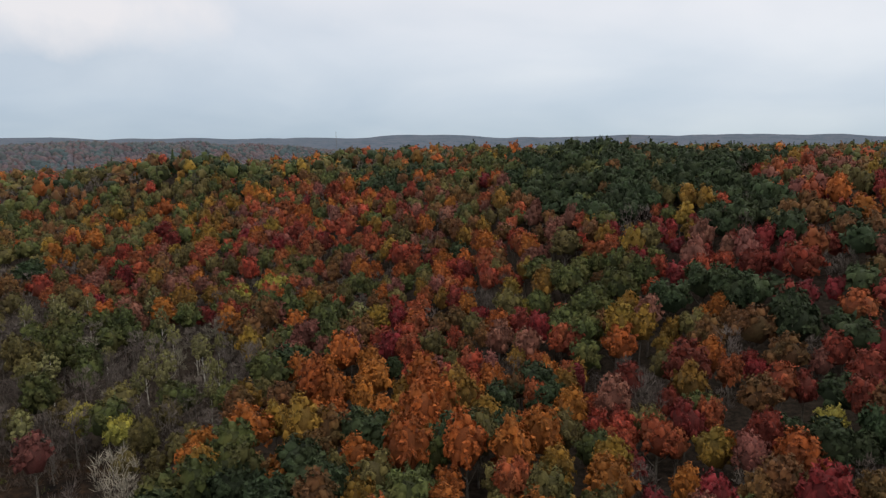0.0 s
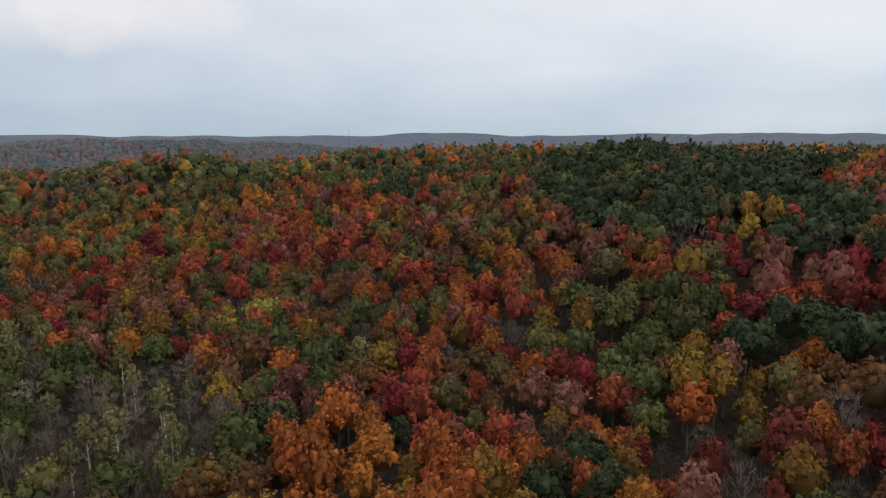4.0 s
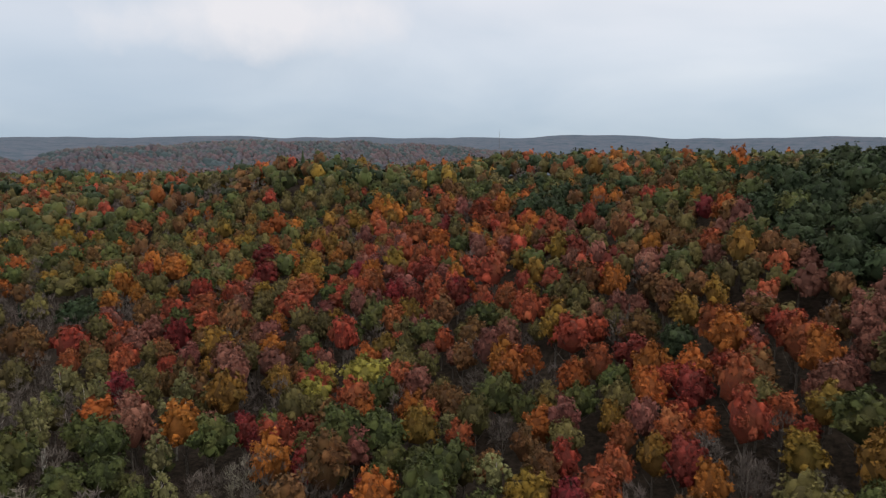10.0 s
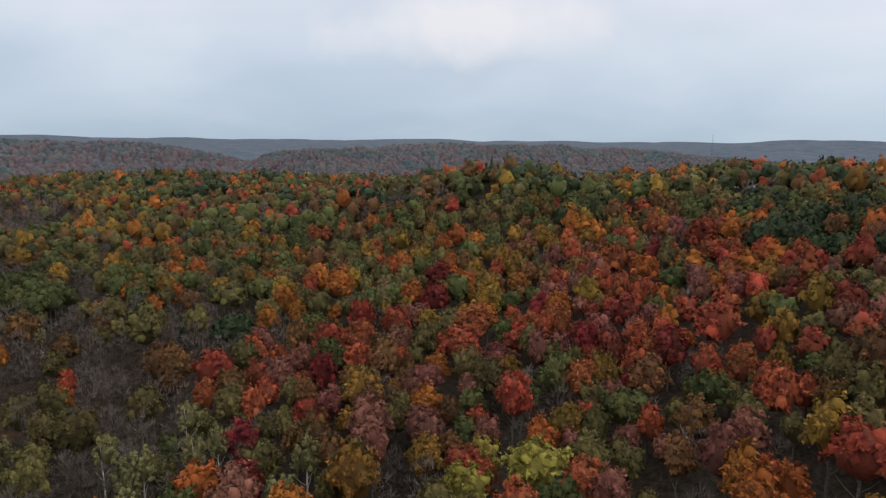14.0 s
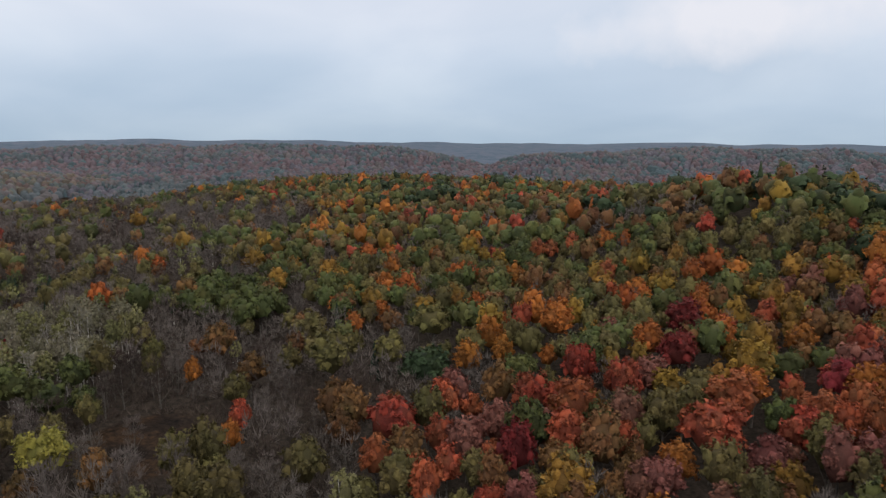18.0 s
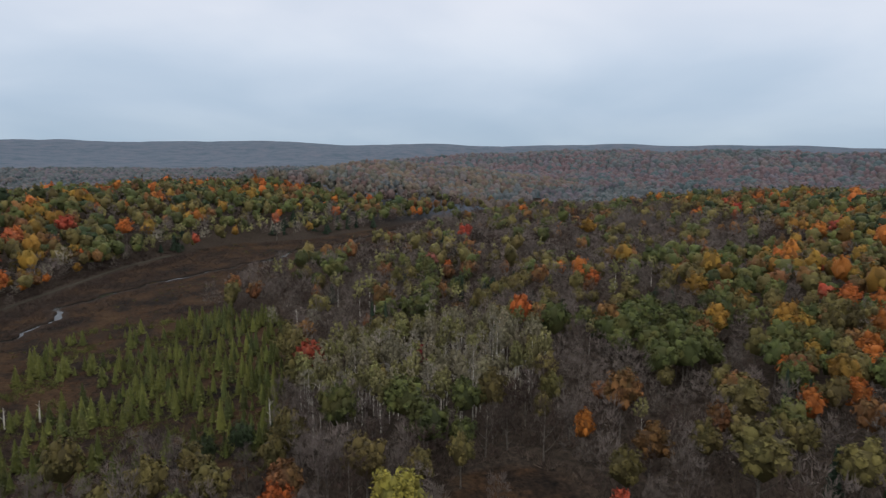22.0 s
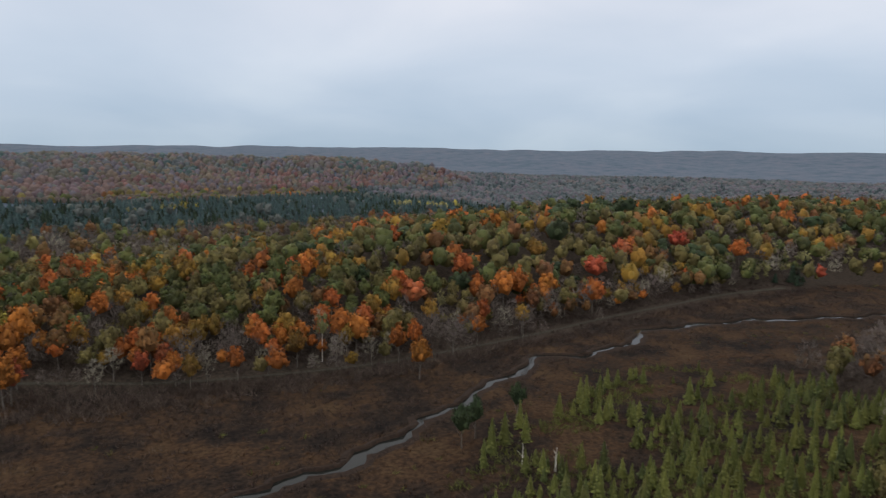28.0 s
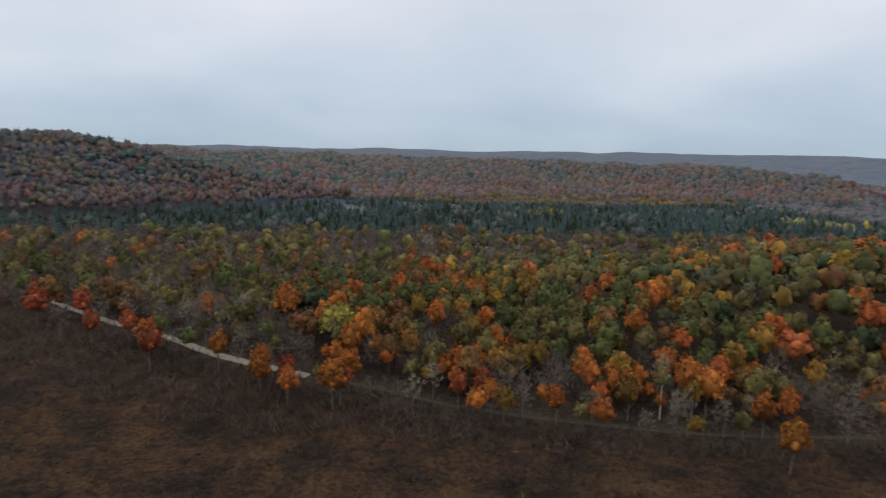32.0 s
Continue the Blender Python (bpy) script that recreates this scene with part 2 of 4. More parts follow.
# crests of the hills: x, y, height, and how far the slope reaches to the valley and away from it
ORANGE_RIDGE = [(-230, -70, 8, 80, 150), (-300, -66, 14, 78, 170), (-356, -62, 17, 76, 190), (-440, -72, 20, 100, 200), (-584, -38, 20, 120, 230), (-700, 10, 18, 160, 250), (-800, 52, 22, 185, 260), (-880, 95, 33, 205, 260), (-950, 125, 39, 205, 260), (-1010, 190, 33, 200, 260), (-1060, 290, 18, 180, 200)]
SOUTH_HILLS = [(330, -560, 72, 260, 300), (200, -640, 71, 300, 300), (110, -720, 60, 320, 300), (-60, -840, 55, 300, 300), (-380, -905, 48, 240, 260), (-560, -860, 46, 205, 240), (-700, -790, 43, 180, 220), (-770, -740, 34, 150, 180)]
WEST_HILLS = [(-1420, 330, 44, 500, 400), (-1400, 520, 49, 500, 400), (-1260, 740, 51, 400, 350), (-1170, 900, 49, 270, 260), (-1120, 980, 43, 220, 220)]
NORTH_HILLS = [(-790, 1010, 39, 190, 220), (-800, 1180, 45, 280, 300), (-740, 1400, 51, 330, 300), (-560, 1560, 48, 330, 300), (-380, 1680, 40, 300, 300), (-260, 1730, 28, 260, 260), (-120, 1760, 10, 200, 200)]
PLATEAU = [(-60, 480, 34, 200, 210), (-185, 488, 34, 160, 190), (-300, 515, 26, 150, 230), (-440, 530, 23, 150, 250), (-600, 530, 20, 150, 240), (-720, 480, 11, 150, 160)]


def smooth(a, b, v):
    t = np.clip((v - a) / (b - a), 0, 1)
    return t * t * (3 - 2 * t)


def bump(x, y, cx, cy, rx, ry, turn=0.0):
    c, s = math.cos(radians(turn)), math.sin(radians(turn))
    u, v = ((x - cx) * c + (y - cy) * s) / rx, (-(x - cx) * s + (y - cy) * c) / ry
    return np.exp(-(u * u + v * v))


def swell(x, y, size, seed):
    """Smooth uneven ground: a few waves in different directions, about -1 to 1."""
    total = 0
    for n in range(5):
        a, k = seed * 1.7 + n * 1.3, 2 * math.pi / (size * (0.6 + 0.37 * n))
        total = total + np.sin(k * (x * math.cos(a) + y * math.sin(a)) + seed * (n + 1) * 2.1)
    return total / 3


def along(x, y, line):
    """The distance from a line of points."""
    best = np.full(np.shape(x), 1e9)
    for (ax, ay), (bx, by) in zip(line, line[1:]):
        px, py, dx, dy = x - ax, y - ay, bx - ax, by - ay
        t = np.clip((px * dx + py * dy) / (dx * dx + dy * dy), 0, 1)
        best = np.minimum(best, np.hypot(px - t * dx, py - t * dy))
    return best


def crest(x, y, line):
    """Height of a hill from its crest: full on the line, easing to nothing at the reach of its slopes."""
    best = np.zeros(np.shape(x))
    for (ax, ay, ah, av, aw), (bx, by, bh, bv, bw) in zip(line, line[1:]):
        px, py, dx, dy = x - ax, y - ay, bx - ax, by - ay
        t = np.clip((px * dx + py * dy) / (dx * dx + dy * dy), 0, 1)
        right = px * dy - py * dx > 0
        reach = np.where(right, av + t * (bv - av), aw + t * (bw - aw))
        away = np.hypot(px - t * dx, py - t * dy) / reach
        best = np.maximum(best, (ah + t * (bh - ah)) * (1 - smooth(0.0, 1.0, away)))
    return best


def land(x, y):
    """Height of the ground."""
    x, y = np.asarray(x, float), np.asarray(y, float)
    u = 0.77 * x + 0.63 * y
    far = np.hypot(x + 60, y - 170)
    east_hill = 41 * smooth(90, 290, u) * (1 - smooth(520, 900, y - 0.3 * x)) * smooth(-330, -150, x)
    h = east_hill + 6 * bump(x, y, 45, 310, 90, 90) + 7 * bump(x, y, -165, 335, 120, 60)
    h = np.maximum(h, crest(x, y, PLATEAU)) + 6 * bump(x, y, -187, 470, 40, 40)
    # rises beside the track
    h = h + 7 * bump(x, y, -160, -72, 60, 36)
    for hill in (ORANGE_RIDGE, SOUTH_HILLS, WEST_HILLS, NORTH_HILLS):
        h = np.maximum(h, crest(x, y, hill))
    h = h + 3.5 * swell(x, y, 150, 5.5) * smooth(520, 700, far) * smooth(6, 30, h)
    h = np.maximum(h, 40 * bump(x, y, 600, 1000, 600, 400))
    ring = smooth(1750, 2700, far)
    h = h * (1 - ring) + ring * (60 + 9 * swell(x, y, 1500, 3.0)) * smooth(1700, 3000, far)
    h = h + 9 * swell(x, y, 620, 4.0) * smooth(1250, 1900, far) + 4 * swell(x, y, 330, 7.0) * smooth(1900, 2500, far)
    h = h + (1.2 * swell(x, y, 90, 1.0) + 2.5) * smooth(30, 110, along(x, y, STREAM)) * (1 - ring)
    h = h + 11 * bump(x, y, -70, 3500, 300, 300) + 8 * bump(x, y, 1500, 3000, 700, 500)
    return h


def bog(x, y):
    """1 on the open bog along the stream."""
    north = np.where(x > -387, 80 + 22 * np.sin(x / 70.0), np.interp(x, [-905, -740, -628, -558, -492, -422, -387], [332, 266, 196, 176, 160, 122, 94])) + np.where(x > -170, -0.1 * (x + 170), 0)
    south = np.interp(x, [-905, -748, -597, -548, -518, -455, -400, -300, -227, -177, -131, -86, -26], [309, 223, 130, 95, 49, 28, 20, 18, 13, -3, -25, -60, -120]) + 3
    return (y > south) & (y < north) & (x < 700) & (x > -905)


def beyond(x, y):
    """How far a place lies beyond the south bank of the bog."""
    return np.interp(x, [-1300, -905, -748, -597, -548, -518, -455, -400], [560, 309, 223, 130, 95, 49, 28, 20]) - y


TAMARACKS = [(-190, 98), (-223, 78), (-242, 74), (-265, 70), (-310, 63), (-324, 88), (-331, 129), (-302, 140), (-278, 145), (-229, 154), (-198, 157), (-193, 128)]


def within(x, y, corners):
    """Whether places lie inside a ring of corners."""
    odd = np.zeros(np.shape(x), bool)
    for (ax, ay), (bx, by) in zip(corners, corners[1:] + corners[:1]):
        odd ^= ((ay > y) != (by > y)) & (x < (bx - ax) * (y - ay) / (by - ay + 1e-9) + ax)
    return odd


def wetland(x, y):
    """All the open wet ground: the bog, the tamaracks' flat and a small meadow."""
    return bog(x, y) | within(x, y, TAMARACKS) | ((x > -240) & (x < -60) & (y > 20) & (y < 128)) | (bump(x, y, -187, 207, 16, 14) > 0.37)


# ---- mesh helpers ----
def mesh_of(name, verts, faces, material, smooth_faces=False, slots=None, tint=None):
    """A mesh from arrays: verts n x 3, faces a list of arrays m x 3 or m x 4."""
    me = bpy.data.meshes.new(name)
    faces = [f for f in faces if len(f)]
    loops = np.concatenate([f.ravel() for f in faces]).astype(np.int32)
    totals = np.concatenate([np.full(len(f), f.shape[1]) for f in faces]).astype(np.int32)
    starts = np.concatenate([[0], np.cumsum(totals)[:-1]]).astype(np.int32)
    me.vertices.add(len(verts))
    me.vertices.foreach_set("co", np.ascontiguousarray(verts, np.float32).ravel())
    me.loops.add(len(loops))
    me.loops.foreach_set("vertex_index", loops)
    me.polygons.add(len(totals))
    me.polygons.foreach_set("loop_start", starts)
    me.polygons.foreach_set("loop_total", totals)
    for m in material if isinstance(material, (list, tuple)) else [material]:
        me.materials.append(m)
    if slots is not None:
        me.polygons.foreach_set("material_index", np.ascontiguousarray(slots, np.int32))
    me.polygons.foreach_set("use_smooth", np.full(len(totals), smooth_faces))
    if tint is not None:
        me.attributes.new("tint", "FLOAT", "POINT").data.foreach_set("value", np.ascontiguousarray(tint, np.float32))
    me.update(calc_edges=True)
    return me


def joined(parts):
    """One set of arrays from several (verts, tris, quads)."""
    verts, tris, quads, n = [], [], [], 0
    for v, t, q in parts:
        verts.append(v)
        if len(t):
            tris.append(t + n)
        if len(q):
            quads.append(q + n)
        n += len(v)
    return np.concatenate(verts), np.concatenate(tris) if tris else np.zeros((0, 3), int), np.concatenate(quads) if quads else np.zeros((0, 4), int)


def tube(points, radii, sides=6):
    """A tapered, bent tube through points."""
    points = np.asarray(points, float)
    rings = []
    for n, (p, r) in enumerate(zip(points, radii)):
        d = points[min(n + 1, len(points) - 1)] - points[max(n - 1, 0)]
        d = d / (np.linalg.norm(d) + 1e-9)
        a = np.cross(d, (0.3, 1, 0.1))
        a /= np.linalg.norm(a)
        b = np.cross(d, a)
        w = np.arange(sides) * 2 * math.pi / sides
        rings.append(p + r * (np.cos(w)[:, None] * a + np.sin(w)[:, None] * b))
    quads = [[n * sides + k, n * sides + (k + 1) % sides, (n + 1) * sides + (k + 1) % sides, (n + 1) * sides + k] for n in range(len(points) - 1) for k in range(sides)]
    return np.concatenate(rings), np.zeros((0, 3), int), np.array(quads)


def sprays(rng, centres, normals, sizes, wild=0.6):
    """Leaf sprays: uneven four-cornered pieces, mostly facing along normals."""
    n = len(centres)
    way = normals + rng.normal(0, wild, (n, 3))
    way /= np.linalg.norm(way, axis=1)[:, None] + 1e-9
    a = np.cross(way, rng.normal(0, 1, (n, 3)))
    a /= np.linalg.norm(a, axis=1)[:, None] + 1e-9
    b = np.cross(way, a)
    s = sizes[:, None]
    corners = []
    for k in range(4):
        w = k * math.pi / 2 + rng.normal(0, 0.25, n)
        r = rng.uniform(0.55, 1.15, n)
        corners.append(centres + s * r[:, None] * (np.cos(w)[:, None] * a + np.sin(w)[:, None] * b) + way * s * rng.normal(0, 0.12, n)[:, None])
    verts = np.stack(corners, 1).reshape(-1, 3)
    return verts, np.zeros((0, 3), int), np.arange(4 * n).reshape(n, 4)


def leafage(rng, centres, normals, sizes, wild=0.7):
    """Leaf sprays as uneven pointed pieces that hang out of the crown."""
    n = len(centres)
    way = normals + rng.normal(0, wild, (n, 3))
    way /= np.linalg.norm(way, axis=1)[:, None] + 1e-9
    a = np.cross(way, rng.normal(0, 1, (n, 3)))
    a /= np.linalg.norm(a, axis=1)[:, None] + 1e-9
    b = np.cross(way, a)
    s = sizes[:, None]
    tip = centres + s * (rng.uniform(0.8, 1.4, (n, 1)) * a + 0.45 * way)
    left = centres + s * (-0.45 * a + rng.uniform(0.45, 0.95, (n, 1)) * b)
    right = centres + s * (-0.45 * a - rng.uniform(0.45, 0.95, (n, 1)) * b)
    return np.stack([tip, left, right], 1).reshape(-1, 3), np.arange(3 * n).reshape(n, 3), np.zeros((0, 4), int)


def icosphere_arrays():
    g = (1 + 5**0.5) / 2
    v = np.array([(-1, g, 0), (1, g, 0), (-1, -g, 0), (1, -g, 0), (0, -1, g), (0, 1, g), (0, -1, -g), (0, 1, -g), (g, 0, -1), (g, 0, 1), (-g, 0, -1), (-g, 0, 1)], float)
    f = np.array([(0, 11, 5), (0, 5, 1), (0, 1, 7), (0, 7, 10), (0, 10, 11), (1, 5, 9), (5, 11, 4), (11, 10, 2), (10, 7, 6), (7, 1, 8), (3, 9, 4), (3, 4, 2), (3, 2, 6), (3, 6, 8), (3, 8, 9), (4, 9, 5), (2, 4, 11), (6, 2, 10), (8, 6, 7), (9, 8, 1)])
    return v / np.linalg.norm(v, axis=1)[:, None], f


BALL_V, BALL_F = icosphere_arrays()


# ---- shapes of trees, one metre of crown radius and height taken from the kind ----
def lobes_of(rng, kind):
    """Centres and radii of the boughs, spread over the upper shell of the crown."""
    height, radius, low, count, taper = KINDS[kind]
    middle, half = height * (0.46 + 0.42 * low), height * (1 - low) * 0.40
    squash = rng.uniform(0.85, 1.15, 2)
    out = []
    for n in range(count):
        up = 1 - 1.62 * (n + 0.5) / count
        a = n * 2.399 + rng.uniform(-0.35, 0.35)
        ring = math.sqrt(max(0.0, 1 - up * up)) * (1.0 if taper > 2 else 1 - 0.28 * max(up, 0))
        d = radius * 0.70 * ring * rng.uniform(0.72, 1.12)
        r = radius * rng.uniform(0.25, 0.40)
        out.append((d * math.cos(a) * squash[0], d * math.sin(a) * squash[1], middle + half * up * rng.uniform(0.85, 1.1), r))
    out.append((0, 0, middle, radius * 0.55))
    return np.array(out)


# height, crown radius, foot of the crown as a share of the height, boughs, taper
KINDS = {
    "red_maple_tree": (14.6, 4.7, 0.27, 21, 2.2),
    "sugar_maple_tree": (15.2, 5.0, 0.26, 21, 1.7),
    "beech_tree": (14.6, 4.8, 0.28, 20, 2.4),
    "oak_tree": (14.6, 6.2, 0.28, 26, 3.0),
    "ash_tree": (14.0, 4.5, 0.28, 20, 2.4),
    "basswood_tree": (14.6, 5.2, 0.27, 21, 2.4),
    "aspen_tree": (12.9, 2.5, 0.32, 15, 2.4),
    "bare_tree": (11.9, 4.4, 0.14, 16, 2.4),
    "tamarack_tree": (7.6, 2.0, 0.04, 16, 1.0),
    "spruce_tree": (11.0, 2.4, 0.05, 22, 1.0),
}
CONIFERS = ("tamarack_tree", "spruce_tree")


def twigs(rng, centres, ways, lengths, thick=1.0):
    """Fine upswept twigs: thin slivers."""
    n = len(centres)
    way = ways + rng.normal(0, 0.45, (n, 3))
    way /= np.linalg.norm(way, axis=1)[:, None] + 1e-9
    a = np.cross(way, rng.normal(0, 1, (n, 3)))
    a /= np.linalg.norm(a, axis=1)[:, None] + 1e-9
    tip = centres + way * lengths[:, None]
    w = thick * (0.03 + 0.028 * lengths)[:, None]
    verts = np.stack([centres - a * w, centres + a * w, tip], 1).reshape(-1, 3)
    return verts, np.arange(3 * n).reshape(n, 3), np.zeros((0, 4), int)


def crown_arrays(rng, kind, level, thin=False):
    """Crown of a tree. level 0 near, 1 middle, 2 far, 3 very far; thin: hardly a leaf left."""
    height, radius, low, count, taper = KINDS[kind]
    parts = []
    if kind in CONIFERS:
        tiers = {0: 12, 1: 8, 2: 4, 3: 2}[level]
        fans = {0: 14, 1: 9, 2: 6, 3: 4}[level]
        centres, normals, sizes = [], [], []
        for n in range(tiers):
            f = (n + rng.uniform(0.2, 0.8)) / tiers
            for k in range(max(3, int(fans * (1.15 - f)))):
                a, r = rng.uniform(0, 6.28), radius * (1 - f) ** 0.85 * rng.uniform(0.45, 1.0) + 0.12
                centres.append((r * math.cos(a), r * math.sin(a), height * (low + (1 - low) * f) - 0.25 * r))
                normals.append((0.8 * math.cos(a), 0.8 * math.sin(a), 0.9))
                sizes.append(radius * (0.24 if level < 2 else 0.42) * (1.15 - 0.7 * f) * rng.uniform(0.7, 1.3))
        parts.append(sprays(rng, np.array(centres), np.array(normals), np.array(sizes), 0.35))
        sides = 7 if level < 2 else 5
        levels = np.linspace(low + 0.02, 0.97, 4 if level < 2 else 2)
        parts.append(tube([(0, 0, height * z) for z in levels], [radius * (0.66 * (1 - z) ** 0.85 + 0.02) for z in levels], sides))
        return joined(parts)
    lobes = lobes_of(rng, kind)
    if level == 3:
        sides = 6
        a = np.arange(sides) * 2 * math.pi / sides + rng.uniform(-0.2, 0.2, sides)
        rows = []
        for share, up in ((1.4, -0.03), (1.0, 0.36)):
            r = radius * share * rng.uniform(0.85, 1.12, sides)
            rows.append(np.column_stack([r * np.cos(a), r * np.sin(a), height * (up + rng.uniform(-0.06, 0.06, sides))]))
        top = np.array([[*rng.normal(0, 0.12 * radius, 2), height * rng.uniform(0.50, 0.58)]])
        k = np.arange(sides)
        n = (k + 1) % sides
        return np.concatenate([*rows, top]), np.column_stack([sides + k, sides + n, np.full(sides, 2 * sides)]), np.column_stack([k, n, sides + n, sides + k])
    if thin and level < 3:
        per = {0: 28, 1: 12, 2: 6}[level]
        for x, y, z, r in lobes:
            d = rng.normal(0, 1, (per, 3))
            d[:, 2] = np.abs(d[:, 2]) + 0.3
            d /= np.linalg.norm(d, axis=1)[:, None]
            start = np.array((x, y, z)) + d * (r * rng.uniform(0.0, 0.8, (per, 1)))
            parts.append(twigs(rng, start, d + np.array((x, y, 0)) / (radius * 2) + (0, 0, 0.4), r * rng.uniform(0.5, 1.1, per) * (1.0, 1.25, 1.5)[level], (1.0, 1.3, 2.6)[level]))
        return joined(parts)
    # An uneven inner dome, and sprays of leaves in clumps along the ends of the boughs.
    middle, half = height * (0.5 + 0.46 * low), height * (1 - low) * 0.47
    bulge = rng.uniform(0.8, 1.15, 6)
    lean = rng.normal(0, 0.09 * radius, 2)

    def surface(d):
        """Points of the crown's outline in the directions d."""
        a = np.arctan2(d[:, 1], d[:, 0])
        wave = 1 + 0.13 * np.sin(2 * a + bulge[0] * 9) * bulge[1] + 0.08 * np.sin(3 * a + bulge[2] * 9) * (1 + d[:, 2])
        up = d[:, 2]
        wide = radius * wave * (1.0 if taper > 2.3 else 1 - (0.34 if taper < 2 else 0.2) * np.clip(up, 0, 1))
        return np.column_stack([d[:, 0] * wide, d[:, 1] * wide, middle + half * up * (1 + 0.06 * np.sin(a * 2 + bulge[3] * 9))]) + (*lean, 0)

    airy = kind == "aspen_tree"
    boughs = {0: 16, 1: 10, 2: 5}[level]
    clumps, per = {0: (4, 14), 1: (3, 8), 2: (1, 6)}[level]
    n = np.arange(boughs)
    up = 0.97 - 1.42 * (n + 0.5) / boughs + rng.normal(0, 0.07, boughs)
    a = n * 2.399 + rng.uniform(-0.5, 0.5, boughs)
    flat = np.sqrt(np.clip(1 - up * up, 0.02, 1))
    d = np.column_stack([flat * np.cos(a), flat * np.sin(a), up])
    tips = (surface(d) - (*lean, middle)) * rng.uniform(0.56, 0.70, (boughs, 1)) + (*lean, middle)
    sizes = radius * rng.uniform(*((0.25, 0.37) if level == 0 else (0.29, 0.40) if level == 1 else (0.40, 0.50)), boughs) * (0.8 if airy else 1.0)
    tall = min(1.3, half / radius)
    # the dense inside of each bough
    for place, size in zip(tips, sizes):
        v = BALL_V * (size * (0.7 if airy else 0.84 if level == 0 else 0.92) * rng.uniform(0.72, 1.12, (12, 1))) * (1, 1, tall) + place - (0, 0, 0.12 * size)
        parts.append((v, BALL_F[BALL_V[BALL_F].mean(1)[:, 2] > (-0.3 if level < 2 else -0.1)], np.zeros((0, 4), int)))
    core = (surface(BALL_V) - (*lean, middle)) * (0.42 if airy else 0.84 if level == 2 else 0.74) + (*lean, middle - 0.04 * half)
    parts.append((core, BALL_F[BALL_V[BALL_F].mean(1)[:, 2] > -0.6], np.zeros((0, 4), int)))
    # sprays of leaves in clumps over every bough
    m = boughs * clumps
    way = rng.normal(0, 1, (m, 3)) * (1, 1, 0.8) + np.repeat(d, clumps, 0) * 0.9 + (0, 0, 0.55)
    way /= np.linalg.norm(way, axis=1)[:, None]
    big = np.repeat(sizes, clumps)[:, None]
    at = np.repeat(np.repeat(tips, clumps, 0) + way * big * (1, 1, tall) * rng.uniform(0.75, 1.05, (m, 1)), per, 0)
    way = np.repeat(way, per, 0)
    at = at + rng.normal(0, 1, at.shape) * np.repeat(big, per, 0) * (0.21, 0.21, 0.16)
    leaf = radius * {0: 0.080, 1: 0.098, 2: 0.14}[level] * rng.uniform(0.6, 1.4, len(at)) * (1.1 if airy else 1.0)
    parts.append(leafage(rng, at, way * 0.9 + (0, 0, 0.25), leaf, 0.5))
    return joined(parts)


def trunk_arrays(rng, kind, level):
    height, radius, low, count, taper = KINDS[kind]
    base = height * (0.012 if kind == "aspen_tree" else 0.0175)
    lean = rng.normal(0, 0.25, 2)
    top = height * (0.9 if kind in CONIFERS else 0.8)
    stem = [(0, 0, -0.6), (0, 0, 0.4), (lean[0] * 0.5, lean[1] * 0.5, top * 0.4), (lean[0], lean[1], top)]
    parts = [tube(stem, (base * 1.7, base * 1.15, base * 0.85, base * 0.25), 5 if level == 0 else 3)]
    if kind not in CONIFERS and level == 0:
        for n in range(4):
            a, z = n * 2.4 + rng.uniform(-0.4, 0.4), height * (low * 0.75 + 0.07 * n)
            d = radius * rng.uniform(0.5, 0.85)
            parts.append(tube([(lean[0] * 0.6, lean[1] * 0.6, z), (d * 0.5 * math.cos(a), d * 0.5 * math.sin(a), z + d * 0.45), (d * math.cos(a), d * math.sin(a), z + d * 1.05)], (base * 0.5, base * 0.33, base * 0.12), 3))
    return joined(parts)


SHAPES = {}
THIN = ("bare_twigs", "pale_twigs", "shrub_twigs")


def shape(kind, leaves, level, variant):
    """Crown and trunk meshes of a kind of tree, made once and shared."""
    key = (kind, leaves, level, variant)
    if key not in SHAPES:
        rng = np.random.default_rng(1000 * variant + 17 * level + sum(map(ord, kind)))
        v, t, q = crown_arrays(rng, kind, level, leaves in THIN)
        crown = mesh_of("crown", v, [t, q], MATERIALS[leaves], True)
        tv, tt, tq = trunk_arrays(rng, kind, level)
        bark = "white_bark" if kind == "aspen_tree" else "grey_bark"
        SHAPES[key] = crown, mesh_of("trunk", tv, [tt, tq], MATERIALS[bark], True)
    return SHAPES[key]


def tree(kind, leaves, level, variant, x, y, size, turn, label, stretch=1.0):
    crown, trunk = shape(kind, leaves, level, variant)
    base = new(kind)
    base.empty_display_size = 0.5
    base.matrix_world = Matrix.Translation((x, y, float(land(x, y)) - 0.1)) @ Matrix.Rotation(turn, 4, "Z") @ Matrix.Diagonal((size, size, size * stretch, 1))
    for name, me in (("trunk", trunk), ("crown", crown)):
        new(name, me).parent = base
    return tagged(base, label, "tree", kind.replace("_tree", "") + " trees")

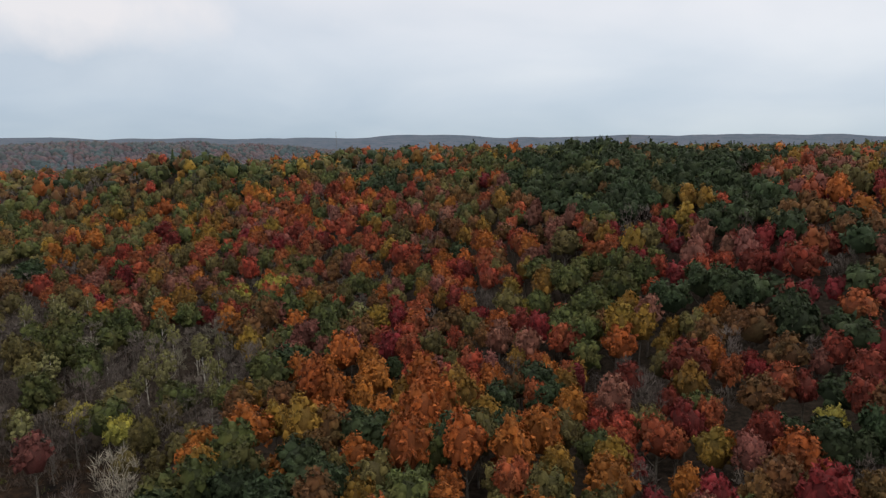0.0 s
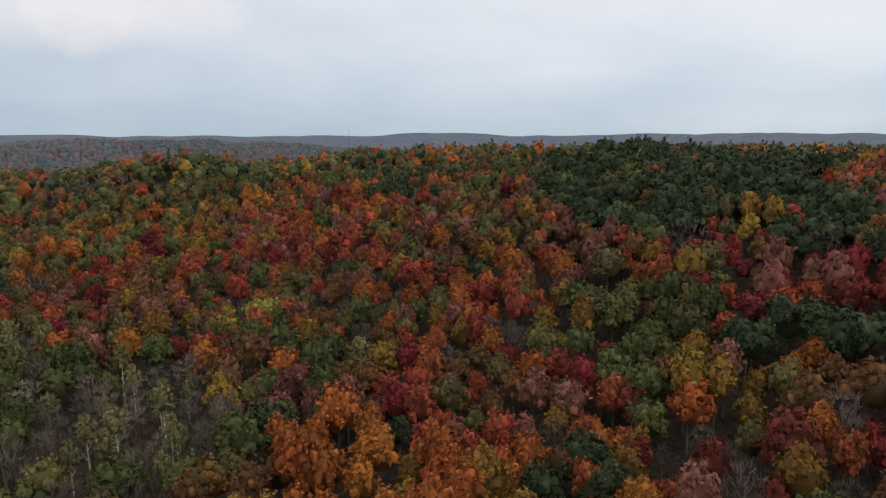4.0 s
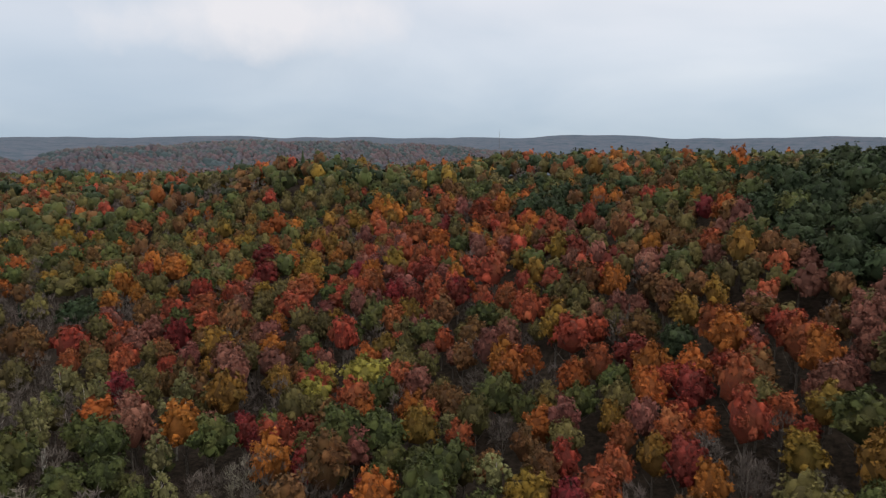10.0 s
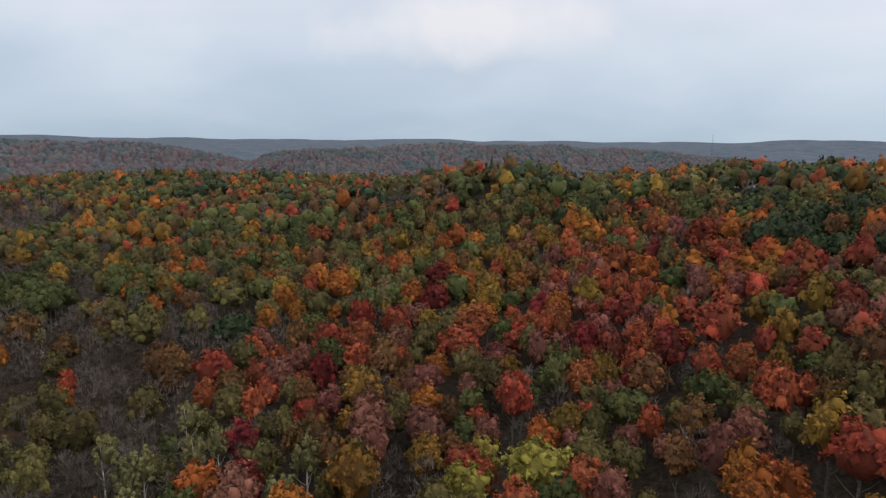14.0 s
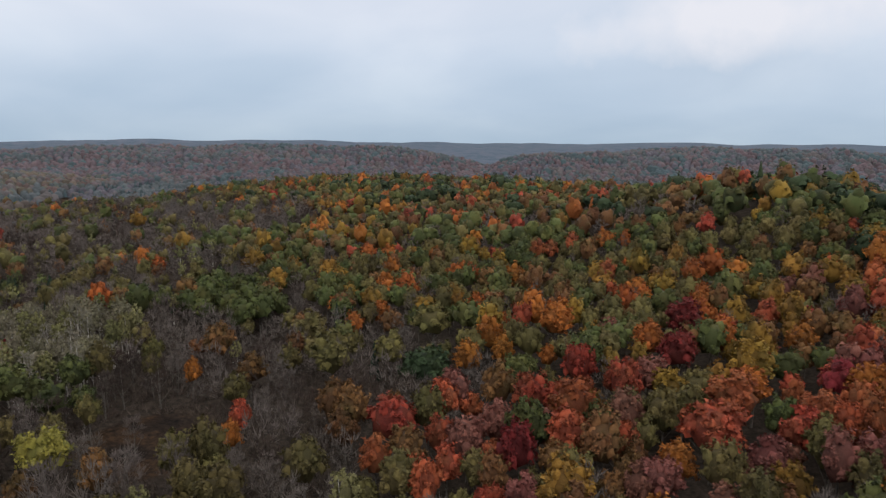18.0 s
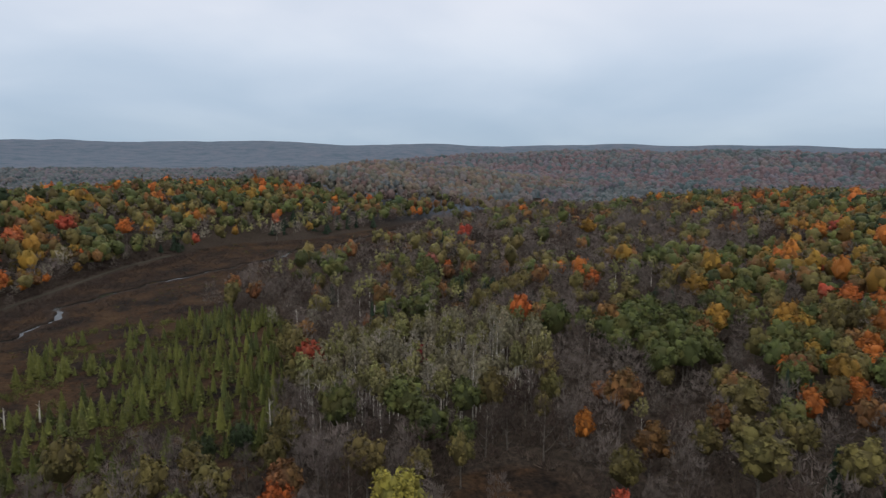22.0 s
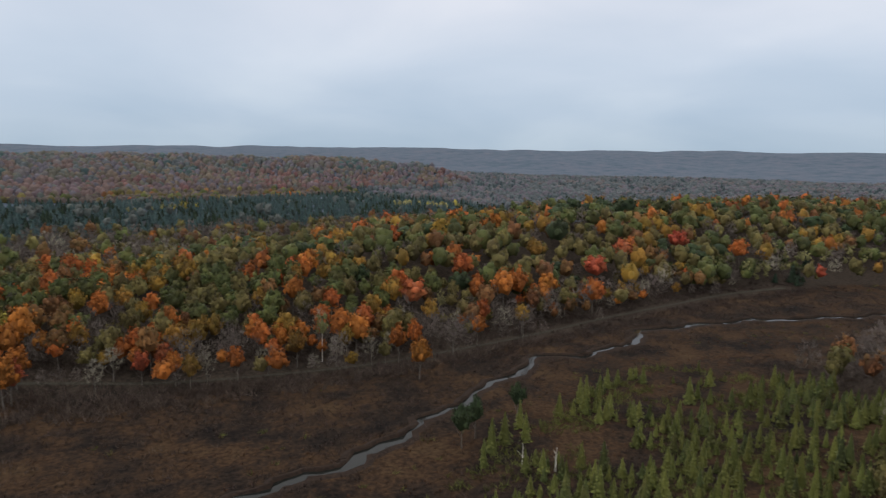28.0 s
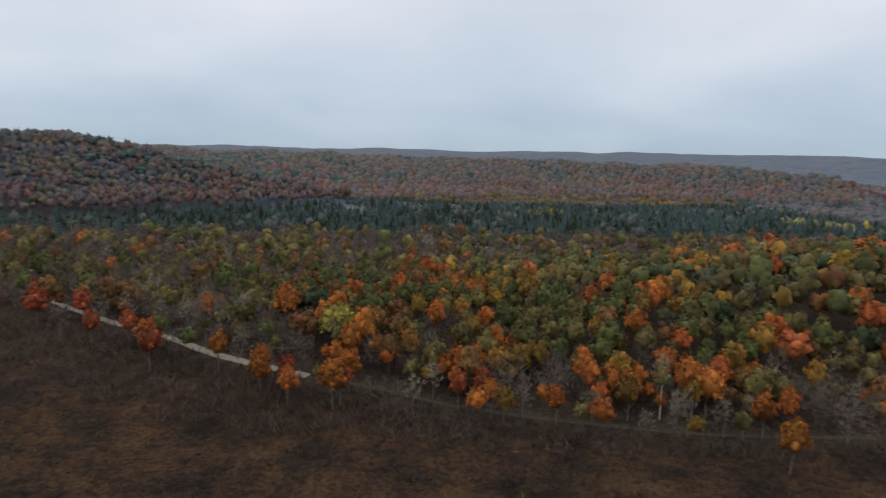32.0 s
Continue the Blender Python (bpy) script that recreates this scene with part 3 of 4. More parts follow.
# ---- ground ----
def ground_material():
    m = bpy.data.materials.new("leaf_litter_sedge_and_haze")
    m.use_nodes = True
    tree = m.node_tree
    shader = tree.nodes["Principled BSDF"]
    geometry = tree.nodes.new("ShaderNodeNewGeometry")
    wide = node(tree, "ShaderNodeTexNoise", Scale=0.05, Detail=8.0, Roughness=0.72)
    fine = node(tree, "ShaderNodeTexNoise", Scale=0.8, Detail=6.0, Roughness=0.7)
    wet = tree.nodes.new("ShaderNodeAttribute")
    wet.attribute_name = "sedge"
    for n in (wide, fine):
        tree.links.new(geometry.outputs["Position"], n.inputs["Vector"])
    litter = ramp(tree, fine.outputs[0], [(0.35, (0.016, 0.013, 0.011)), (0.5, (0.033, 0.026, 0.021)), (0.65, (0.056, 0.043, 0.033))])
    sedge = ramp(tree, wide.outputs[0], [(0.37, (0.008, 0.007, 0.007)), (0.47, (0.021, 0.015, 0.012)), (0.56, (0.037, 0.0225, 0.014)), (0.68, (0.052, 0.034, 0.020))])
    sedge = mix(tree, 0.75, sedge, ramp(tree, fine.outputs[0], [(0.35, (0.35, 0.35, 0.35)), (0.6, (1.3, 1.25, 1.15))]), "MULTIPLY")
    # Far woodland ground: blue-grey distance haze is painted into this colour.
    hazed_woods_tone = node(tree, "ShaderNodeTexNoise", Scale=0.022, Detail=8.0, Roughness=0.75)
    tree.links.new(geometry.outputs["Position"], hazed_woods_tone.inputs["Vector"])
    wooded = ramp(tree, hazed_woods_tone.outputs[0], [(0.38, (0.058, 0.084, 0.112)), (0.5, (0.080, 0.102, 0.136)), (0.62, (0.104, 0.112, 0.142))])
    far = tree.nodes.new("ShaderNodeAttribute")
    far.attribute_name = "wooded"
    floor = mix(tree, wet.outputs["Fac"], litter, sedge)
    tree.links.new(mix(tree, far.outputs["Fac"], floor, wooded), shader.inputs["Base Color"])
    shader.inputs["Roughness"].default_value = 0.95
    shader.inputs["Specular IOR Level"].default_value = 0.05
    relief = node(tree, "ShaderNodeBump", Strength=0.6, Distance=0.4)
    tree.links.new(fine.outputs[0], relief.inputs["Height"])
    tree.links.new(relief.outputs[0], shader.inputs["Normal"])
    return m


# Camera's track over the ground; tree detail is fitted to the distance from it.
FLIGHT_LINE = [(0, 20), (-5, 60), (-14, 110), (-34, 158), (-66, 186), (-98, 194), (-120, 182), (-146, 160)]


def make_ground():
    """One sheet out to the horizon: rings that widen away from the middle."""
    radii = np.concatenate([[0.0], np.cumsum(np.concatenate([np.full(80, 7.0), 7.0 * 1.035 ** np.arange(1, 105)]))])
    radii = np.concatenate([radii[radii < 4550], [4700.0]])
    turns = np.arange(400) * 2 * math.pi / 400
    x = -150 + radii[:, None] * np.cos(turns)
    y = 120 + radii[:, None] * np.sin(turns)
    z = land(x, y)
    nr, na = x.shape
    n = np.arange(nr * na).reshape(nr, na)
    quads = np.stack([n[:-1], np.roll(n, -1, 1)[:-1], np.roll(n, -1, 1)[1:], n[1:]], -1).reshape(-1, 4)[:, ::-1]
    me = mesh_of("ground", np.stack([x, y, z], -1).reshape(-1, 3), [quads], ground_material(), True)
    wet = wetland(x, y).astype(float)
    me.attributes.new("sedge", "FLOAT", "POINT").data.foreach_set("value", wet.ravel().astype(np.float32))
    # The painted haze fades in from 560 m out, except on wet ground.
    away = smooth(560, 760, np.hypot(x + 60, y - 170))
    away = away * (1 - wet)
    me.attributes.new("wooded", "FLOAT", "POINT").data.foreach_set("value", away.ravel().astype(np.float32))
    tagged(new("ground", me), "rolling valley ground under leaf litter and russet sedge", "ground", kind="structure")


make_ground()


def curve_points(line, step):
    """Points spaced evenly along a smooth curve through a line of points."""
    p = [Vector(q) for q in line]
    out = []
    for i in range(len(p) - 1):
        a, b, c, d = p[max(i - 1, 0)], p[i], p[i + 1], p[min(i + 2, len(p) - 1)]
        n = max(2, int((c - b).length / step))
        for k in range(n):
            t = k / n
            out.append(0.5 * (2 * b + (c - a) * t + (2 * a - 5 * b + 4 * c - d) * t**2 + (3 * b - a - 3 * c + d) * t**3))
    out.append(p[-1])
    return np.array([tuple(q) for q in out])


def ribbon(line, widths, lift, level=None):
    """A strip of ground along a curve."""
    way = np.gradient(line, axis=0)
    way /= np.linalg.norm(way, axis=1)[:, None]
    side = np.stack([-way[:, 1], way[:, 0]], 1)
    rows = [line + side * (widths * f)[:, None] for f in (-0.5, -0.17, 0.17, 0.5)]
    verts = []
    for r in rows:
        z = land(r[:, 0], r[:, 1]) + lift if level is None else np.full(len(r), level)
        verts.append(np.column_stack([r, z]))
    n, m = len(line), len(rows)
    verts = np.stack(verts, 1).reshape(-1, 3)
    quads = np.array([[i * m + k, i * m + k + 1, (i + 1) * m + k + 1, (i + 1) * m + k] for i in range(n - 1) for k in range(m - 1)])
    return verts, quads[:, ::-1]


def water_material():
    m = bpy.data.materials.new("still_dark_water")
    m.use_nodes = True
    tree = m.node_tree
    shader = tree.nodes["Principled BSDF"]
    shader.inputs["Base Color"].default_value = (0.012, 0.013, 0.012, 1)
    shader.inputs["Roughness"].default_value = 0.06
    shader.inputs["IOR"].default_value = 1.33
    shader.inputs["Specular IOR Level"].default_value = 0.22
    where = tree.nodes.new("ShaderNodeNewGeometry")
    ripple = node(tree, "ShaderNodeTexNoise", Scale=0.9, Detail=3.0)
    tree.links.new(where.outputs["Position"], ripple.inputs["Vector"])
    relief = node(tree, "ShaderNodeBump", Strength=0.1, Distance=0.1)
    tree.links.new(ripple.outputs[0], relief.inputs["Height"])
    tree.links.new(relief.outputs[0], shader.inputs["Normal"])
    return m


def gravel_material(name, dark, light):
    m = bpy.data.materials.new(name)
    m.use_nodes = True
    tree = m.node_tree
    shader = tree.nodes["Principled BSDF"]
    geometry = tree.nodes.new("ShaderNodeNewGeometry")
    fine = node(tree, "ShaderNodeTexNoise", Scale=1.2, Detail=6.0, Roughness=0.7)
    tree.links.new(geometry.outputs["Position"], fine.inputs["Vector"])
    tree.links.new(ramp(tree, fine.outputs[0], [(0.35, dark), (0.65, light)]), shader.inputs["Base Color"])
    shader.inputs["Roughness"].default_value = 0.95
    shader.inputs["Specular IOR Level"].default_value = 0.08
    return m


line = curve_points(STREAM, 2.5)
count = np.arange(len(line))
line = line + np.column_stack([np.sin(count * 0.8) + 0.6 * np.sin(count * 1.7), 1.3 * np.sin(count * 0.55 + 1) + 0.5 * np.sin(count * 2.1)]) * 1.25
wide = (1.9 + 1.0 * np.sin(count * 0.35) * np.sin(count * 0.13) + 0.6 * np.sin(count * 1.1)) * (1 + 0.35 * smooth(-262, -225, line[:, 0]) + 0.5 * bump(line[:, 0], 0, -380, 0, 30, 1) + 0.6 * bump(line[:, 0], 0, -475, 0, 25, 1)) * (1 - 0.85 * smooth(-150, -120, line[:, 0]))
v, q = ribbon(line, wide, 0.16)
tagged(new("water", mesh_of("water", v, [q], water_material(), True)), "narrow winding stream of dark water reflecting the sky", "stream", kind="structure")


def bank(line, wide, side, height):
    """A raised lip of dark peat along one side of the stream."""
    way = np.gradient(line, axis=0)
    way /= np.linalg.norm(way, axis=1)[:, None]
    left = np.stack([-way[:, 1], way[:, 0]], 1) * side
    n = len(line)
    wob = height * (0.8 + 0.4 * np.sin(np.arange(n) * 0.9) * np.sin(np.arange(n) * 0.37))
    rows = [(0.5 * wide - 0.2, 0.1 + 0 * wob), (0.5 * wide + 0.15, wob), (0.5 * wide + 0.9, wob * 0.9), (0.5 * wide + 2.6, 0 * wob - 0.1)]
    verts = np.stack([np.column_stack([line + left * r[0][:, None], land(line[:, 0], line[:, 1]) + r[1]]) for r in rows], 1).reshape(-1, 3)
    quads = np.array([[i * 4 + k, i * 4 + k + 1, (i + 1) * 4 + k + 1, (i + 1) * 4 + k] for i in range(n - 1) for k in range(3)])
    return verts, quads if side < 0 else quads[:, ::-1]


for side, height in ((1, 1.0), (-1, 0.2)):
    v, q = bank(line, wide, side, height)
    tagged(new("bank", mesh_of("bank", v, [q], gravel_material("dark_peat", (0.012, 0.009, 0.008), (0.036, 0.024, 0.018)), True)), "undercut bank of dark peat beside the stream", "bank", kind="structure")
line = curve_points(ROAD[:9], 6.0)
v, q = ribbon(line, np.full(len(line), 3.3), 0.16)
tagged(new("road", mesh_of("road", v, [q], gravel_material("pale_gravel", (0.095, 0.086, 0.074), (0.21, 0.195, 0.17)), True)), "pale gravel track curving out of the wood", "track", kind="structure")
line = curve_points(ROAD[8:], 6.0)
v, q = ribbon(line, np.full(len(line), 1.8), 0.16)
tagged(new("path", mesh_of("path", v, [q], gravel_material("trodden_earth", (0.022, 0.020, 0.015), (0.058, 0.054, 0.043)), True)), "narrow overgrown path along the edge of the bog", "path", kind="structure")

line = curve_points([(-121, -536), (-131, -556), (-146, -574), (-166, -582)], 4.0)
v, q = ribbon(line, np.linspace(9, 15, len(line)), 0.5)
tagged(new("clearing", mesh_of("clearing", v, [q], gravel_material("bleached_straw", (0.085, 0.07, 0.06), (0.15, 0.125, 0.105)), True)), "small bleached clearing among dark spruces", "clearing", kind="structure")

# ---- what grows where ----
R, M, H, O, A, L, P, B, T, S = "red_maple_tree", "sugar_maple_tree", "beech_tree", "oak_tree", "ash_tree", "basswood_tree", "aspen_tree", "bare_tree", "tamarack_tree", "spruce_tree"
MIXES = {
    "east_slope": ((R, "red_leaves", 5), (R, "rose_leaves", 3.5), (M, "orange_leaves", 2.5), (H, "rust_leaves", 5), (A, "olive_leaves", 6), (L, "green_leaves", 2.5), (R, "crimson_leaves", 2), (M, "gold_leaves", 2.5), (B, "bare_twigs", 3)),
    "crimson_slope": ((R, "crimson_leaves", 8), (R, "red_leaves", 2.5), (R, "rose_leaves", 1), (H, "rust_leaves", 3), (A, "olive_leaves", 1), (O, "dark_green_leaves", 4), (M, "orange_leaves", 1), (B, "bare_twigs", 2)),
    "oak_wood": ((O, "dark_green_leaves", 15), (O, "green_leaves", 2), (H, "rust_leaves", 0.7), (A, "olive_leaves", 1)),
    "orange_front": ((M, "orange_leaves", 7), (M, "gold_leaves", 2), (H, "rust_leaves", 3), (O, "dark_green_leaves", 4), (A, "olive_leaves", 2), (R, "red_leaves", 2.5), (L, "green_leaves", 2)),
    "birch_hollow": ((P, "pale_green_leaves", 3.5), (A, "olive_leaves", 2.2), (L, "green_leaves", 3), (B, "bare_twigs", 9), (B, "pale_twigs", 1.5), (H, "rust_leaves", 0.7)),
    "hill_top": ((A, "olive_leaves", 8), (L, "green_leaves", 5), (O, "dark_green_leaves", 3), (M, "orange_leaves", 1.6), (H, "rust_leaves", 4), (M, "gold_leaves", 1.4), (R, "red_leaves", 1.2), (B, "bare_twigs", 1)),
    "west_wood": ((A, "olive_leaves", 8), (L, "green_leaves", 7), (M, "orange_leaves", 1.8), (M, "gold_leaves", 2.2), (H, "rust_leaves", 4), (R, "red_leaves", 0.8), (B, "bare_twigs", 3)),
    "lowland": ((B, "bare_twigs", 16), (A, "olive_leaves", 3.2), (L, "green_leaves", 1.8), (H, "rust_leaves", 1.2), (B, "shrub_twigs", 5), (P, "pale_green_leaves", 0.7), (S, "spruce_needles", 0.4), (M, "orange_leaves", 0.25)),
    "green_grove": ((L, "green_leaves", 8), (H, "rust_leaves", 1), (A, "olive_leaves", 2.5), (M, "gold_leaves", 1.2), (R, "red_leaves", 0.6)),
    "wood_edge": ((B, "bare_twigs", 10), (M, "orange_leaves", 2.6), (M, "gold_leaves", 1), (B, "pale_twigs", 2), (A, "olive_leaves", 2), (H, "rust_leaves", 2), (P, "pale_green_leaves", 1)),
    "south_wood": ((M, "orange_leaves", 2.0), (M, "gold_leaves", 1.8), (H, "rust_leaves", 2.5), (A, "olive_leaves", 9), (L, "green_leaves", 8), (B, "bare_twigs", 3), (O, "dark_green_leaves", 1.4)),
    "grey_wood": ((B, "bare_twigs", 13), (A, "olive_leaves", 3.6), (B, "pale_twigs", 2), (L, "green_leaves", 1.2), (H, "rust_leaves", 0.9), (M, "orange_leaves", 0.3)),
    # The distant mixes draw on sorts with haze painted into their colour.
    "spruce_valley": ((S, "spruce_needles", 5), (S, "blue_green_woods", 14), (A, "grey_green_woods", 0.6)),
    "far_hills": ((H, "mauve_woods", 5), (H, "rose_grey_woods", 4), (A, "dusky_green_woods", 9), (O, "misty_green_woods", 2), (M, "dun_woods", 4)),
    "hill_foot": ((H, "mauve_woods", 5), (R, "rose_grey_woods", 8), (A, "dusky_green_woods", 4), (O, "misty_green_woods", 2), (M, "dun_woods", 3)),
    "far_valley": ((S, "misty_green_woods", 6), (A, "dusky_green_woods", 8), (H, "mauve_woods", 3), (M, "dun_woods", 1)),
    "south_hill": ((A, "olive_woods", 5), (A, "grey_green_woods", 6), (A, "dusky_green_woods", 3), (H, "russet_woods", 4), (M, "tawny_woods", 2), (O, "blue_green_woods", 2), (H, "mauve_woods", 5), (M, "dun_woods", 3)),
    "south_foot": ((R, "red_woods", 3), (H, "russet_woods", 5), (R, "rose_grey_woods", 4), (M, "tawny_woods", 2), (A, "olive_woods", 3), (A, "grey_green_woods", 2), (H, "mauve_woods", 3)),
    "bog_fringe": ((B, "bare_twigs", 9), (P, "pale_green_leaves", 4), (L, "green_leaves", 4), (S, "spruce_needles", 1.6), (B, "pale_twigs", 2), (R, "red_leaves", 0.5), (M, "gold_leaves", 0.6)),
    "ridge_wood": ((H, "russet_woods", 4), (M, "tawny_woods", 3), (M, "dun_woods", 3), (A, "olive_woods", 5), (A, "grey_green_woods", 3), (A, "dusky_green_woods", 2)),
    "yellow_grove": ((P, "yellow_leaves", 0.5), (P, "pale_green_leaves", 2), (S, "blue_green_woods", 4)),
    "aspen_grove": ((P, "pale_green_leaves", 8), (P, "faded_leaves", 6), (P, "pale_twigs", 5), (A, "olive_leaves", 0.4)),
    "tamarack_bog": ((T, "tamarack_needles", 12), (T, "green_leaves", 4)),
}
ZONES = list(MIXES)


def inside(x, y, cx, cy, rx, ry, turn=0.0):
    return bump(x, y, cx, cy, rx, ry, turn) > math.exp(-1)


def zone_of(x, y):
    """Which mix of trees grows at each place; -1: none."""
    z = np.full(x.shape, ZONES.index("west_wood"))
    u = 0.77 * x + 0.63 * y
    jog = 14 * swell(x, y, 70, 2.0)
    far = along(x, y, FLIGHT_LINE)

    def put(name, mask):
        z[mask] = ZONES.index(name) if name else -1

    put("lowland", (u + jog < 60) & (y > 60))
    put("lowland", (x < -175 + jog) & (y < 285 + 0.02 * (x + 175) + jog) & (y > 60))
    put("east_slope", (u + jog > 35) & (x > -150 + jog) & (y > 70))
    put("birch_hollow", (x < -42 + jog) & (x > -135) & (y > 60) & (y < 212 + jog))
    put("east_slope", (x > -110 + jog) & (y > 205 + jog) & (x < 30))
    put("crimson_slope", (x > 58 + 0.6 * jog) & (y < 230) & (y > 60))
    put("hill_top", (u + jog > 205) & (y > 320))
    put("hill_top", (y > 400 + jog))
    put("west_wood", (x < -120 + jog) & (y > 285 + 0.02 * (x + 175) + jog) & (x > -420) & (y < 420))
    put("orange_front", (x > -45) & (x < 28) & (y > 70) & (y < 152 + jog))
    put("oak_wood", bump(x, y, 90, 305, 60, 62) > math.exp(-1) + 0.012 * jog)
    put("green_grove", inside(x, y, 42, 186, 16, 26, -15))
    put("aspen_grove", inside(x, y, -252, 190, 40, 30, -35))
    put("green_grove", inside(x, y, -276, 262, 26, 20))
    put("south_wood", y < 40)
    put("wood_edge", (y < 40) & (along(x, y, ROAD) < 24))
    put("grey_wood", (y < 40) & (x > -112 + jog) & (y > -420))
    put("grey_wood", (y < -165 + jog + 0.05 * (x + 300)) & (x > -620))
    put("spruce_valley", (y < -330 + jog - 0.1 * x) & (y > -640))
    high = land(x, y)
    put("south_hill", (y < -330) & (high > 10))
    put("south_foot", (y < -330) & (high > 10) & (high + 0.35 * jog < 27))
    put("far_valley", (far > 700) & (y > -330) & (high < 9) & (x < -300))
    put("hill_foot", (far > 700) & (y > -330) & (high >= 9))
    put("far_hills", (far > 700) & (y > -330) & (high + 0.3 * jog > 33))
    put("far_valley", (y < -330) & (high <= 10) & (x < -640 + jog))
    past = beyond(x, y)
    put("south_wood", (x < -420) & (past > 0) & (y > -150) & (x > -720 + jog))
    put("ridge_wood", (x <= -720 + jog) & (past > 0) & (y > -120) & (x > -1080) & (crest(x, y, ORANGE_RIDGE) > 6))
    put("bog_fringe", (x < -440) & (x > -650) & (past > 0) & (past < np.interp(x, [-900, -600, -440], [70, 62, 20]) + 0.5 * jog))
    put(None, (y > 640) & (x > -0.21 * (y - 170) - 40) & (crest(x, y, NORTH_HILLS) < 2))
    put(None, bog(x, y))
    put(None, (x > -225) & (x < -60) & (y > -40) & (y < 118 + 0.3 * jog) & (along(x, y, ROAD) > 14) & (y > 30))
    put(None, within(x, y, TAMARACKS))
    put("tamarack_bog", within(x, y, TAMARACKS) & ((swell(x, y, 26, 6.0) > 0.2 - 0.012 * (y - 84) + np.where(x > -225, 0.15, -0.2)) | (y > 136 + 0.1 * (x + 260))))
    put(None, along(x, y, ROAD) < 4.5)
    put(None, along(x, y, STREAM) < 9)
    put(None, inside(x, y, -187, 207, 17, 15))
    put(None, inside(x, y, -142, -556, 12, 34, 40))
    put("yellow_grove", inside(x, y, -308, -473, 48, 10, 18))
    put("yellow_grove", inside(x, y, -590, -425, 45, 24, -40))
    return z


OWN = (ZONES.index("aspen_grove"), ZONES.index("tamarack_bog"))


def scatter(low, high, spacing, seed):
    """Jittered places between two distances from the camera's track over the ground."""
    rng = np.random.default_rng(seed)
    side = high + 160
    n = int(2 * side / spacing)
    i, j = np.meshgrid(np.arange(n), np.arange(n))
    x = -70 - side + (i + 0.5 * (j % 2) + rng.uniform(-0.36, 0.36, i.shape)) * spacing
    y = 110 - side + (j + rng.uniform(-0.36, 0.36, i.shape)) * spacing
    x, y = x.ravel(), y.ravel()
    d = along(x, y, FLIGHT_LINE)
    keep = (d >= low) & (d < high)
    return x[keep], y[keep], rng


def unseen(x, y):
    """Ground behind and under the flight, which stays out of view."""
    return ((y > 80) & (x > 0.72 * y + 30)) | ((y <= 80) & (x > np.maximum(-40, -146 + 0.53 * (160 - y) + 25)))


def chosen(x, y, zones, rng):
    """A kind and leaves for every place: mixed at random, with patches of one sort."""
    out = np.full(x.shape, -1)
    own, patch = rng.random(x.shape), rng.random(x.shape)
    cell = np.floor(x / 21 + 0.4 * np.sin(y / 17)) * 12.9898 + np.floor(y / 21) * 78.233
    shared = np.mod(np.abs(np.sin(cell) * 43758.5453), 1)
    wide = np.mod(np.abs(np.sin(np.floor(x / 38 + 0.6 * np.sin(y / 31)) * 5.17 + np.floor(y / 38 + 0.6 * np.sin(x / 27)) * 3.31) * 951.27), 1)
    broad = np.isin(zones, [ZONES.index(n) for n in ("far_hills", "hill_foot", "south_hill", "south_foot", "far_valley")])
    shared = np.where(broad, wide, shared)
    roll = np.where(patch < np.where(broad, 0.42, 0.38), shared, own)
    for k, name in enumerate(ZONES):
        weights = np.cumsum([w for *_, w in MIXES[name]])
        here = zones == k
        out[here] = np.searchsorted(weights / weights[-1], roll[here]).clip(0, len(weights) - 1)
    return out


LOOKS = {
    "crimson_leaves": "deep crimson", "red_leaves": "bright red", "rose_leaves": "faded rose-red", "rust_leaves": "rust-brown", "orange_leaves": "glowing orange",
    "gold_leaves": "golden orange", "yellow_leaves": "yellow", "olive_leaves": "olive-brown", "green_leaves": "mid-green", "dark_green_leaves": "dark green",
    "pale_green_leaves": "pale yellow-green", "tamarack_needles": "yellow-green", "spruce_needles": "dark blue-green", "blue_green_woods": "blue-green", "bare_twigs": "grey-brown", "pale_twigs": "pale grey", "shrub_twigs": "dark brown", "faded_leaves": "faded grey-yellow",
}
GROWS = {
    "red_maple_tree": "red maple with a rounded {} crown on the wooded slope", "sugar_maple_tree": "sugar maple with a full tapering {} crown in the wood",
    "beech_tree": "beech with a rounded {} crown in the wood", "basswood_tree": "basswood with a broad leafy {} crown in the wood", "oak_tree": "broad oak with a dense {} crown in the wood", "ash_tree": "slender tree with an oval {} crown in the wood",
    "aspen_tree": "tall aspen with white trunk and sparse {} crown", "bare_tree": "nearly leafless tree with fine {} twigs", "tamarack_tree": "slim pointed tamarack with {} needles on the bog", "spruce_tree": "dense pointed spruce with {} needles",
}
SIZES = {R: (0.56, 0.94), M: (0.54, 0.96), H: (0.54, 0.92), O: (0.66, 0.98), A: (0.52, 0.92), L: (0.56, 0.96), P: (0.7, 1.05), B: (0.55, 1.0), T: (0.3, 0.98), S: (0.6, 1.1)}
FULL, LEFT = {}, []


MARKED = []


def stand(kind, leaves, places):
    """Trees that stand out, each at its place and width."""
    rng = np.random.default_rng(len(MARKED) + 5)
    for x, y, width in places:
        size = min(1.3, max(0.5, width / (2.35 * KINDS[kind][1])))
        near = float(along(np.array([x]), np.array([y]), FLIGHT_LINE)[0]) < 190
        tree(kind, leaves, 0 if near else 1, int(rng.integers(3)), float(x), float(y), size, rng.uniform(0, 6.28), GROWS[kind].format(LOOKS[leaves]), (0.45 + 0.6 * size) / size * rng.uniform(0.95, 1.1))
        FULL[kind] = FULL.get(kind, 0) + 1
        MARKED.append((x, y, width))


